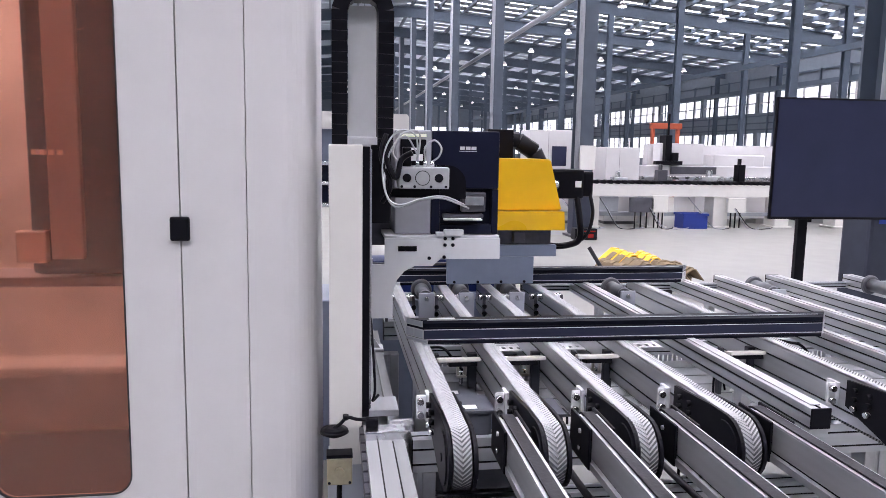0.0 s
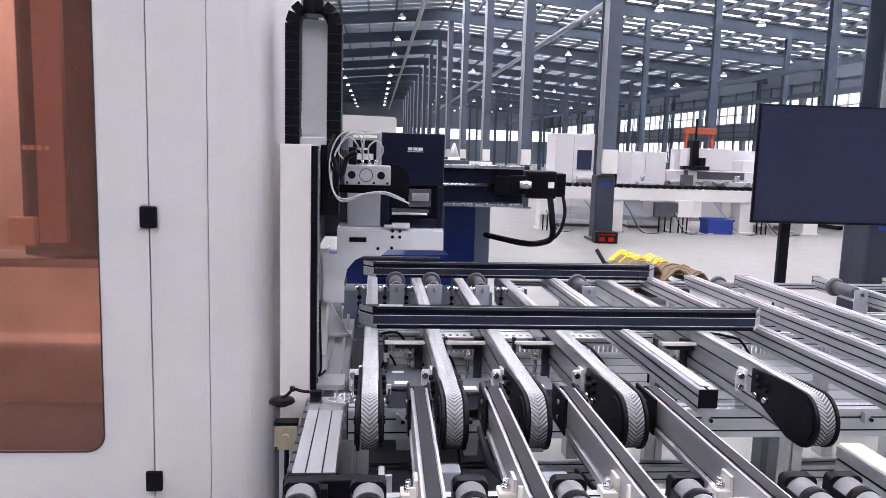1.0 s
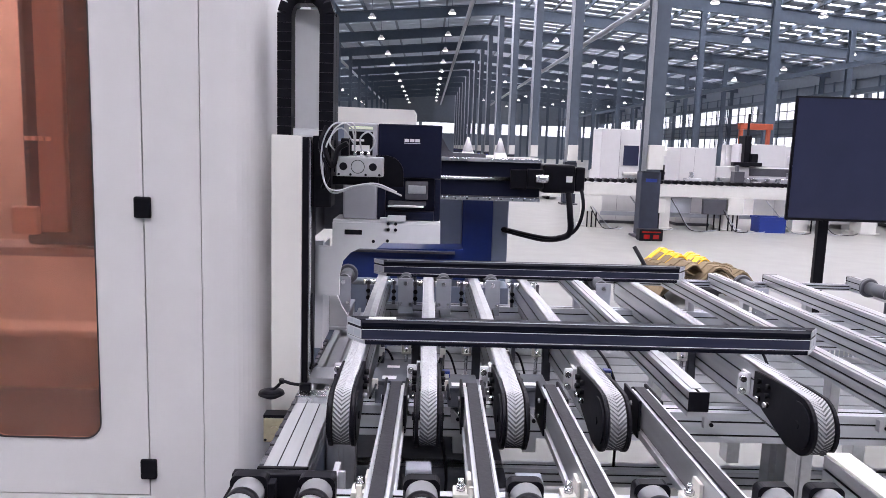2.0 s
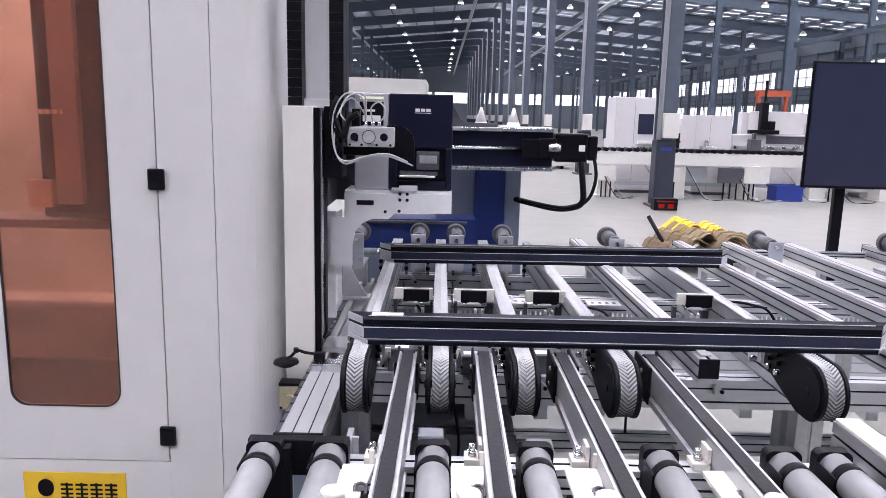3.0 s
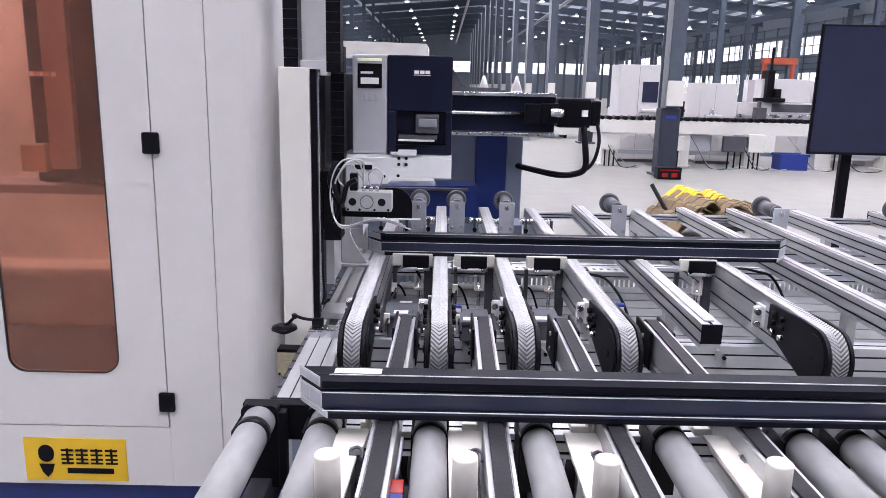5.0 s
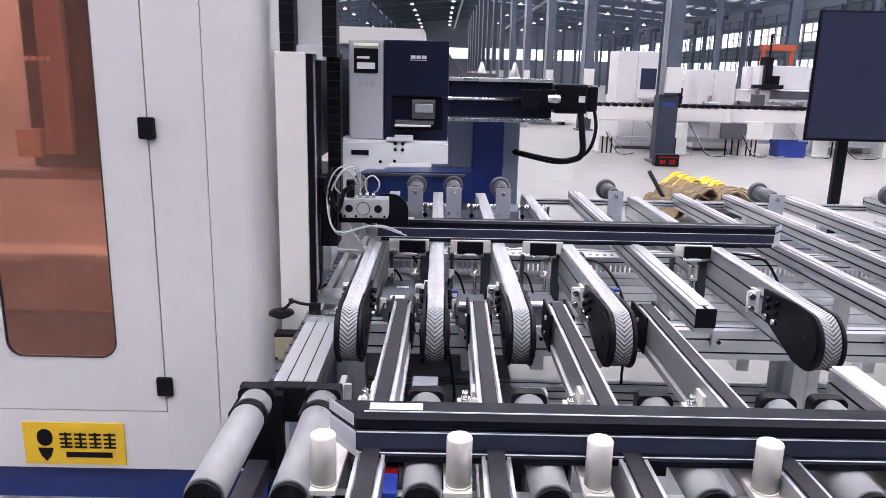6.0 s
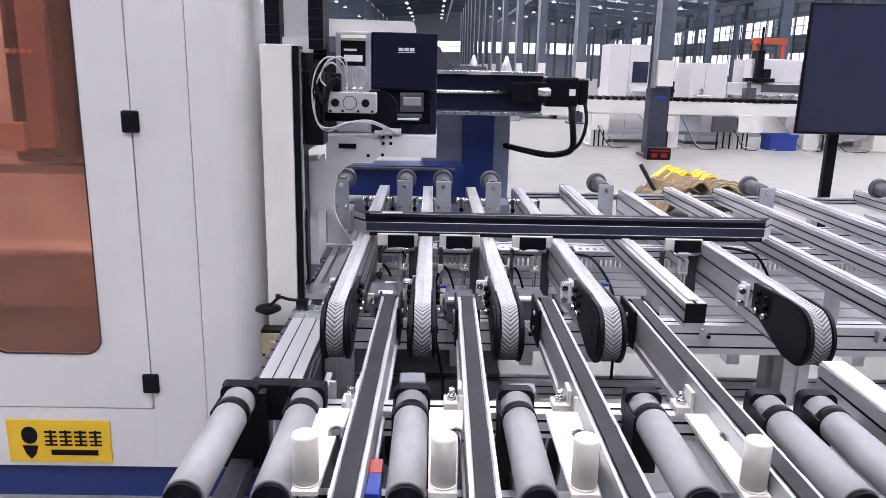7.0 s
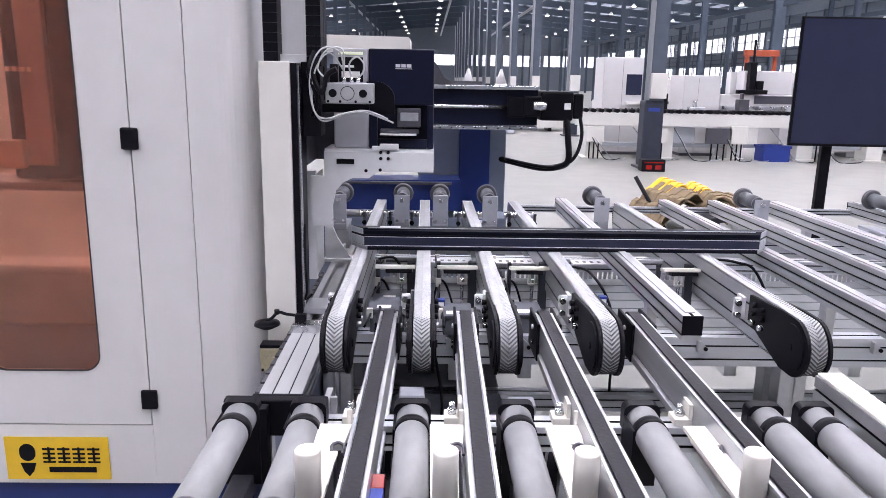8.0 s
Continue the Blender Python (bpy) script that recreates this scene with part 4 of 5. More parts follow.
wt = thing("white_tie_bar", "white flat tie bar between two belt beams", "bar", at=pose(1.075, 2.30, 0.7005))
bm = BM()
box(bm, 0.0, 0.065, -0.018, 0.018, 0.0, 0.014, 0.002)
part("bar", bm, NYLON, wt)
for x in (0.012, 0.053):
    bm = BM()
    cyl(bm, (x, 0, 0.0145), (x, 0, 0.020), 0.006, seg=8)
    part("screw", bm, BLACK, wt)

# drive gear housings and motors below
for x, y, z, s in ((0.385, 1.95, 0.80, 1.0), (0.59, 1.93, 0.79, 0.8), (0.80, 1.95, 0.79, 0.8), (0.385, 2.25, 0.74, 1.2)):
    t = thing("gear_box", "dark grey gear housing under the belts", "gear box", "gear boxes", pose(x, y, z))
    bm = BM()
    box(bm, -0.05 * s, 0.05 * s, -0.06, 0.06, -0.09, 0.0, 0.008)
    part("case", bm, CASTING, t)
    bm = BM()
    box(bm, -0.058 * s, 0.058 * s, -0.066, 0.066, 0.0005, 0.01, 0.002)
    part("lid", bm, CASTING, t)
    bm = BM()
    box(bm, -0.03, 0.012, -0.05, -0.02, 0.0105, 0.0112)
    part("sticker", bm, PAPER, t)
    bm = BM()
    box(bm, -0.02, 0.02, -0.04, 0.04, -0.2, -0.0905)
    part("stay", bm, ALU, t)
for x, y in ((0.72, 1.35), (0.47, 1.40)):
    t = thing("drive_motor", "black drive motor hung under the table", "motor", at=pose(x, y, 0.60))
    bm = BM()
    cyl(bm, (-0.09, 0.05, 0), (0.09, 0.0, 0.0), 0.062, seg=24)
    part("casing", bm, BLACK, t)
    bm = BM()
    for k in range(7):
        cyl(bm, (-0.07 + k * 0.022, 0.045 - k * 0.006, 0), (-0.064 + k * 0.022, 0.043 - k * 0.006, 0), 0.068, seg=24)
    part("cooling_fins", bm, DARKSTEEL, t)
    bm = BM()
    box(bm, -0.03, 0.03, 0.0, 0.05, 0.06, 0.16, 0.004)
    part("hanger", bm, GREY, t)
    bm = BM()
    tube(bm, [(0.09, 0.0, 0.02), (0.13, -0.05, 0.05), (0.15, 0.02, 0.10), (0.12, 0.15, 0.12), (0.13, 0.4, 0.11)], 0.009)
    part("cable", bm, RUBBER, t)
for x, y, w in ((0.31, 1.30, 0.045), (0.493, 1.28, 0.05), (0.69, 1.30, 0.055), (0.90, 1.32, 0.05)):
    t = thing("gear_motor", "black gear motor hung between the strip conveyors", "motor", "gear motors", pose(x, y, 0.58))
    bm = BM()
    box(bm, -w, w, -0.10, 0.12, -0.06, 0.09, 0.012)
    part("housing", bm, BLACK, t)
    bm = BM()
    cyl(bm, (0, 0.12, 0.01), (0, 0.25, 0.01), w * 0.9, seg=20)
    part("motor_barrel", bm, DARKSTEEL, t)
    bm = BM()
    cyl(bm, (0, 0.25, 0.01), (0, 0.265, 0.01), w * 0.95, seg=20)
    part("fan_cover", bm, GREY, t)
    bm = BM()
    box(bm, -0.012, 0.012, -0.16, -0.1005, 0.0, 0.20)
    part("hanger", bm, DARKSTEEL, t)
    bm = BM()
    tube(bm, [(w * 0.5, 0.0, 0.09), (w * 0.8, -0.05, 0.14), (0.0, -0.1, 0.16), (-w, 0.05, 0.12), (-w * 1.2, 0.3, 0.08)], 0.007)
    part("cable", bm, RUBBER, t)
for x, y in ((0.545, 1.97), (1.05, 2.02)):
    t = thing("limit_switch", "small blue limit switch with a white sticker", "switch", "limit switches", pose(x, y, 0.80))
    bm = BM()
    box(bm, -0.012, 0.012, -0.012, 0.012, -0.03, 0.02, 0.003)
    part("case", bm, CRATEBLUE, t)
    bm = BM()
    box(bm, -0.009, 0.009, -0.0135, -0.0125, -0.005, 0.012)
    part("sticker", bm, PAPER, t)
    bm = BM()
    box(bm, -0.004, 0.004, -0.03, 0.004, -0.06, -0.0305)
    part("stem", bm, STEEL, t)
rw = thing("red_cable", "short red cable under the strip conveyors", "cable", at=pose(0.56, 1.25, 0.62))
bm = BM()
tube(bm, [(0.0, 0.1, 0.10), (0.02, 0.05, 0.06), (0.05, 0.0, 0.02), (0.03, -0.06, -0.03), (0.0, -0.1, -0.2)], 0.006)
part("strand", bm, RED, rw)
cb = thing("loose_cable", "thin black cables strung below the belts", "cable", at=pose(0, 0, 0))
for pts in ([(0.52, 1.75, 0.75), (0.55, 1.8, 0.55), (0.53, 1.9, 0.3), (0.56, 2.0, 0.004)], [(1.05, 2.5, 0.79), (1.09, 2.35, 0.80), (1.13, 2.2, 0.70), (1.14, 2.2, 0.42)],
            [(0.32, 2.55, 0.80), (0.38, 2.45, 0.83), (0.42, 2.4, 0.79), (0.47, 2.3, 0.75)], [(1.55, 2.6, 0.80), (1.62, 2.4, 0.84), (1.7, 2.35, 0.78), (1.8, 2.2, 0.42)]):
    bm = BM()
    tube(bm, pts, 0.005)
    part("strand", bm, BLACK, cb)


# pop-up stops between the belts (they rise and sink)
STOP_Y, STOP_UP, STOP_DOWN = 2.232, 0.876, 0.853


def stop_block(x, half, pad):
    """A white strip on a hinge, with a black pad on its near face; origin on the hinge."""
    t = thing("popup_stop", "white hinged stop strip with a black rubber pad", "stop", "pop-up stops", pose(x, STOP_Y, STOP_DOWN, 80))
    bm = BM()
    box(bm, -half, half, -0.006, 0.006, 0.0, 0.040, 0.003)
    strip = part("strip", bm, NYLON, t)
    bm = BM()
    box(bm, pad - 0.044, pad + 0.044, -0.020, -0.0065, -0.002, 0.038, 0.003)
    part("pad", bm, BLACK, t, "black rubber pad")
    bm = BM()
    cyl(bm, (pad - 0.046, -0.012, -0.009), (pad + 0.046, -0.012, -0.009), 0.0065, seg=12)
    part("hinge_rod", bm, STEEL, t, "bright steel hinge rod")
    return t


STOPS = []
for x0, x1, pad in ((0.329, 0.463, 0.012), (0.536, 0.671, -0.002), (0.778, 0.914, 0.0), (1.292, 1.418, 0.01)):
    x = (x0 + x1) / 2
    STOPS.append(stop_block(x, (x1 - x0) / 2, pad))
    t = thing("stop_stand", "dark steel stand with an air cylinder below a stop", "stand", "stop stands", pose(x, STOP_Y + 0.035, 0))
    h = (x1 - x0) / 2
    for xa, xb in ((h - 0.028, h), (-h, -h + 0.012)):
        bm = BM()
        box(bm, xa, xb, -0.012, 0.012, 0.701, 0.862, 0.002)
        part("upright", bm, IRON, t)
    bm = BM()
    cyl(bm, (0.02, 0.05, 0.56), (0.02, 0.02, 0.70), 0.020, seg=16)
    part("cylinder", bm, ALU, t, "small aluminium air cylinder")
    bm = BM()
    cyl(bm, (0.02, 0.02, 0.70), (0.02, 0.006, 0.80), 0.006, seg=10)
    part("piston_rod", bm, STEEL, t)
    bm = BM()
    box(bm, 0.004, 0.012, -0.004, 0.016, 0.79, 0.835, 0.002)
    box(bm, 0.028, 0.036, -0.004, 0.016, 0.79, 0.835, 0.002)
    box(bm, 0.004, 0.036, -0.004, 0.016, 0.782, 0.7895, 0.002)
    part("clevis", bm, NYLON, t)
    bm = BM()
    tube(bm, [(0.0, 0.04, 0.66), (-0.03, 0.03, 0.76), (-0.055, 0.02, 0.79), (-0.075, 0.0, 0.74), (-0.08, -0.02, 0.62)], 0.004, seg=6)
    part("air_hose", bm, BLACK, t)

# ---- linear slide at the cabinet side ----
sl = thing("linear_slide", "long aluminium linear slide with dark grooves", "linear slide", at=pose(0.150, 0, 0.72))
bm = BM()
prism(bm, [(-0.052, -0.07), (-0.052, 0), (-0.022, 0), (-0.022, -0.003), (-0.018, -0.003), (-0.018, 0), (0.018, 0), (0.018, -0.003), (0.022, -0.003), (0.022, 0), (0.052, 0), (0.052, -0.02), (0.047, -0.02), (0.047, -0.03), (0.052, -0.03), (0.052, -0.045), (0.047, -0.045), (0.047, -0.055), (0.052, -0.055), (0.052, -0.07)], "y", 1.47, 1.93)
part("cover_profile", bm, SLIDE, sl)
# black strips laid in both grooves paint the shade in them
for x in (-0.02, 0.02):
    bm = BM()
    box(bm, x - 0.0018, x + 0.0018, 1.475, 1.925, -0.0028, -0.0006)
    part("groove", bm, BLACK, sl)
bm = BM()
box(bm, -0.06, 0.06, 1.455, 1.4695, -0.075, 0.012, 0.003)
part("end_plate", bm, BLACK, sl)
bm = BM()
box(bm, -0.055, 0.075, 1.93, 1.99, -0.06, 0.022, 0.004)
box(bm, 0.02, 0.085, 1.99, 2.04, -0.06, 0.018, 0.003)
part("end_block", bm, STEEL, sl)
bm = BM()
prism(bm, [(-0.052, -0.07), (-0.052, -0.012), (-0.03, -0.012), (-0.03, 0.01), (-0.018, 0.01), (-0.018, -0.012), (0.018, -0.012), (0.018, 0.01), (0.03, 0.01), (0.03, -0.012), (0.052, -0.012), (0.052, -0.07)], "y", 1.99, 3.2)
part("rear_profile", bm, SLIDE, sl)
bm = BM()
box(bm, -0.045, 0.05, 2.08, 2.20, 0.011, 0.03, 0.003)
part("carriage", bm, ALU, sl)
bm = BM()
n = 40
for k in range(n):
    y = 1.48 + k * 0.03
    box(bm, -0.066, -0.054, y, y + 0.026, -0.04, -0.006 + 0.003 * (k % 2), 0.001)
part("rack_chain", bm, DARKSTEEL, sl, "dark oily rack chain along the slide")
bm = BM()
box(bm, -0.04, 0.04, 1.6, 3.1, -0.60, -0.072)
part("support_beam", bm, SLATE, sl)
bm = BM()
box(bm, -0.04, 0.04, 1.6, 1.7, -0.72, -0.601)
box(bm, -0.04, 0.04, 3.0, 3.1, -0.72, -0.601)
part("foot", bm, BLACK, sl)

lv = thing("clamp_lever", "black cranked hand lever with an oval knob", "lever", at=pose(0, 1.985, 0.727))
bm = BM()
cyl(bm, (0.014, 0, 0.0), (0.014, 0, 0.008), 0.040, 0.037, 24)
cyl(bm, (0.014, 0, 0.008), (0.014, 0, 0.013), 0.037, 0.018, 24)
cyl(bm, (0.014, 0, -0.012), (0.014, 0, 0.0), 0.018, 0.040, 24)
part("knob", bm, BLACK, lv)
bm = BM()
tube(bm, [(0.012, 0, 0.01), (0.03, 0, 0.022), (0.045, 0, 0.038), (0.055, 0, 0.04), (0.075, 0, 0.034), (0.11, 0, 0.03)], 0.005)
cyl(bm, (0.045, 0, 0.034), (0.045, 0, 0.048), 0.008, seg=12)
part("arm", bm, BLACK, lv)
bm = BM()
box(bm, 0.10, 0.135, -0.012, 0.012, 0.014, 0.036, 0.004)
part("clamp", bm, BLACK, lv)
vb = thing("valve_box", "beige cast valve box with a round brass knob", "valve", at=pose(0.028, 1.965, 0.62))
bm = BM()
box(bm, -0.035, 0.035, 0.0, 0.055, -0.04, 0.035, 0.004)
part("case", bm, BRASS, vb)
bm = BM()
box(bm, -0.036, 0.036, 0.004, 0.052, 0.0355, 0.045, 0.002)
part("lid", bm, BLACK, vb)
bm = BM()
cyl(bm, (0.0, -0.012, 0.0), (0.0, -0.0005, 0.0), 0.013, seg=18)
part("knob", bm, BRASS, vb, "round brass knob")
for dx in (-0.028, 0.028):
    bm = BM()
    cyl(bm, (dx, -0.003, -0.032), (dx, -0.0005, -0.032), 0.004, seg=8)
    part("screw", bm, BLACK, vb)
bm = BM()
tube(bm, [(0.0, 0.03, -0.041), (0.0, 0.03, -0.15), (0.015, 0.04, -0.35), (0.01, 0.05, -0.60)], 0.008)
part("cable", bm, BLACK, vb)


# ---- strip conveyors at the near end ----
def strip_unit(x):
    u = thing("strip_conveyor", "narrow aluminium conveyor beam with a flat black belt", "conveyor", "strip conveyors", pose(x, 0, 0))
    bm = BM()
    h = TOP - 0.012
    half = [(0.022, 0), (0.022, -0.060), (0.017, -0.062), (0.017, -0.067), (0.026, -0.069), (0.026, -0.085)]
    faces = prism(bm, [(a, h + b) for a, b in half] + [(-a, h + b) for a, b in reversed(half)], "y", 0.45, 1.60)
    # groove faces painted black, as the shade under the side
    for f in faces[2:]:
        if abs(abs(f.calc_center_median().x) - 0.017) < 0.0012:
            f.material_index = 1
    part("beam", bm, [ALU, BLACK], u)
    bm = BM()
    prism(bm, [(-0.022, TOP - 0.0115), (-0.022, TOP - 0.007), (-0.0165, TOP - 0.007), (-0.0165, TOP - 0.0115)], "y", 0.45, 1.60)
    part("edge_guide", bm, ALU, u)
    bm = BM()
    prism(bm, [(0.022, TOP - 0.0115), (0.022, TOP - 0.007), (0.0165, TOP - 0.007), (0.0165, TOP - 0.0115)], "y", 0.45, 1.60)
    part("edge_guide", bm, ALU, u)
    bm = BM()
    r = 0.04
    pts = [(0.44, TOP - 0.003), (1.60, TOP - 0.003)] + arc(1.60, TOP - 0.003 - r, r, 90, -90, 10) + [(1.60, TOP - 0.006 - 2 * r + 0.003), (1.58, TOP - 0.0 - 2 * r)] + arc(1.60, TOP - 0.003 - r, r - 0.004, -90, 90, 10)[1:] + [(0.44, TOP - 0.008)]
    prism(bm, pts, "x", -0.0135, 0.0135)
    part("belt", bm, STRAP, u, "flat black rubber belt")
    for s in (-1, 1):
        bm = BM()
        box(bm, s * 0.0225, s * 0.0300, 1.50, 1.64, TOP - 0.10, TOP - 0.004, 0.004)
        sp = part("side_plate", bm, BLACK, u)
        for dz in (-0.03, -0.07):
            bm = BM()
            cyl(bm, (s * 0.0305, 1.56, TOP + dz), (s * 0.0345, 1.56, TOP + dz), 0.006, seg=8)
            part("screw", bm, STEEL, sp)
    bm = BM()
    box(bm, -0.056, -0.0225, 1.10, 1.14, 0.836, 0.850, 0.002)
    box(bm, -0.030, -0.0225, 1.10, 1.14, 0.8505, 0.88, 0.002)
    bk = part("foot_bracket", bm, NYLON, u, "pale angle bracket")
    bm = BM()
    cyl(bm, (-0.041, 1.12, 0.8505), (-0.041, 1.12, 0.860), 0.0095, seg=6)
    cyl(bm, (-0.041, 1.12, 0.860), (-0.041, 1.12, 0.872), 0.006, seg=10)
    part("bolt", bm, STEEL, bk)
    return u


STRIPS = ((0.408, -0.8), (0.599, -0.8), (0.797, 0.0), (1.026, 0.3))
su = strip_unit(0)
su.matrix_basis = along(*STRIPS[0])
for x, skew in STRIPS[1:]:
    copy_thing(su, along(x, skew))

# plain beam beyond the last strip
wb = thing("support_rail", "short white-topped aluminium support rail", "rail", "support rails", pose(1.32, 0, 0))
bm = BM()
extrusion(bm, 0.05, 0.09, "y", 0.45, 1.215, TOP - 0.01)
part("beam", bm, [ALU, BLACK], wb)
bm = BM()
box(bm, -0.024, 0.024, 0.46, 1.21, TOP - 0.0095, TOP - 0.002, 0.002)
part("glide_strip", bm, NYLON, wb)

# white angle brackets with nylon guide posts
gp = None
for x in (0.330, 0.531, 0.7385, 0.990):
    m = pose(x, -0.012, 0)
    if gp is None:
        gp = thing("guide_post", "white nylon guide post on a white angle plate", "guide post", "guide posts", m)
        bm = BM()
        R = 0.0192
        cyl(bm, (0, 0.815, 0.869), (0, 0.815, 0.945), R, seg=32)
        bmesh.ops.bevel(bm, geom=[e for e in bm.edges if all(v.co.z > 0.939 for v in e.verts)], offset=0.004, segments=4, affect="EDGES", profile=0.5)
        for f in bm.faces:
            f.smooth = abs(f.normal.z) < 0.99
        cyl(bm, (0, 0.815, 0.866), (0, 0.815, 0.869), R + 0.0012, seg=32)
        part("post", bm, NYLON, gp)
        bm = BM()
        prism(bm, [(-0.022, 0.790), (0.020, 0.790), (0.024, 0.90), (0.026, 0.955), (0.012, 0.955), (0.012, 0.985), (0.034, 0.985), (0.040, 1.055), (-0.022, 1.055)], "z", 0.858, 0.8655)
        box(bm, 0.030, 0.040, 1.0555, 1.063, 0.858, 0.892, 0.002)
        part("angle_plate", bm, NYLON, gp)
        bm = BM()
        tube(bm, [(0.016, 0.958, 0.860), (0.014, 0.972, 0.866), (0.024, 0.980, 0.868), (0.034, 0.972, 0.866), (0.034, 0.95, 0.862)], 0.0028, seg=8)
        part("wire_clip", bm, DARKSTEEL, gp, "dark wire clip in the notch")
        bm = BM()
        cyl(bm, (0.0, 0.815, 0.78), (0.0, 0.815, 0.8575), 0.012, seg=12)
        part("stem", bm, STEEL, gp)
    else:
        copy_thing(gp, m)


# ---- near rollers ----
rl = None
RR = 0.030
RZ = 0.885 - RR
for x in (0.160, 0.284, 0.477, 0.669, 0.905, 1.137, 1.233, 1.46):
    m = pose(x, 0, 0)
    if rl is None:
        rl = thing("conveyor_roller", "grey sleeved driven roller with a black ring", "roller", "table rollers", m)
        bm = BM()
        cyl(bm, (0, 0.775, RZ), (0, 1.085, RZ), RR, seg=32)
        part("sleeve", bm, ROLLER, rl)
        bm = BM()
        cyl(bm, (0, 1.020, RZ), (0, 1.042, RZ), RR + 0.0015, seg=32)
        part("ring", bm, BLACK, rl, "black rubber ring")
        bm = BM()
        cyl(bm, (0, 0.765, RZ), (0, 0.7745, RZ), RR - 0.003, seg=28)
        part("end_cap", bm, BLACK, rl)
        bm = BM()
        cyl(bm, (0, 0.72, RZ), (0, 0.7645, RZ), 0.008, seg=12)
        part("shaft", bm, STEEL, rl)
        bm = BM()
        prism(bm, [(-0.034, 0.72), (0.034, 0.72), (0.034, 0.868)] + arc(0.020, 0.872, 0.014, 0, 90, 5) + arc(-0.020, 0.872, 0.014, 90, 180, 5) + [(-0.034, 0.868)], "y", 1.0855, 1.110)
        box(bm, -0.034, -0.0305, 1.02, 1.085, 0.78, 0.866, 0.001)
        part("bearing_block", bm, BLACK, rl)
    else:
        copy_thing(rl, m)
rf = thing("roller_table", "black steel roller table at the near end", "table", at=pose(0, 0, 0))
bm = BM()
box(bm, 0.10, 3.0, 0.69, 0.72, 0.70, 0.885, 0.003)
part("front_rail", bm, DARKSTEEL, rf)
bm = BM()
box(bm, 0.122, 0.316, 1.1105, 1.135, 0.805, 0.878, 0.004)
part("end_bracket", bm, BLACK, rf)
bm = BM()
box(bm, 0.1945, 0.208, 1.0855, 1.110, 0.715, 0.872, 0.002)
part("side_guard", bm, BLACK, rf, "black sheet guard between the rollers")
bm = BM()
box(bm, 0.316, 0.330, 1.15, 1.158, 0.78, 0.868, 0.002)
box(bm, 0.303, 0.3155, 1.15, 1.21, 0.78, 0.862, 0.002)
part("galvanised_bracket", bm, ALU, rf, "speckled galvanised bracket")
for x in (0.16, 1.5, 2.9):
    bm = BM()
    box(bm, x - 0.03, x + 0.03, 0.70, 0.76, 0.0, 0.6995, 0.004)
    part("leg", bm, DARKSTEEL, rf)
    bm = BM()
    box(bm, x - 0.02, x + 0.02, 0.76, 1.16, 0.70, 0.739, 0.003)
    part("side_arm", bm, DARKSTEEL, rf)

sb = thing("photo_sensor", "small blue sensor with a red lens window", "sensor", at=pose(0.4295, 0.795, 0.872))
bm = BM()
box(bm, -0.010, 0.010, -0.03, 0.025, -0.04, 0.0, 0.002)
part("case", bm, CRATEBLUE, sb)
bm = BM()
box(bm, -0.010, 0.010, 0.0255, 0.066, -0.03, 0.0, 0.002)
part("lens", bm, RED, sb, "red lens window")
bm = BM()
box(bm, -0.004, 0.004, -0.01, 0.01, -0.1, -0.0405)
part("stem", bm, STEEL, sb)


# ---- window profiles that travel over the table ----
LEN = 1.35


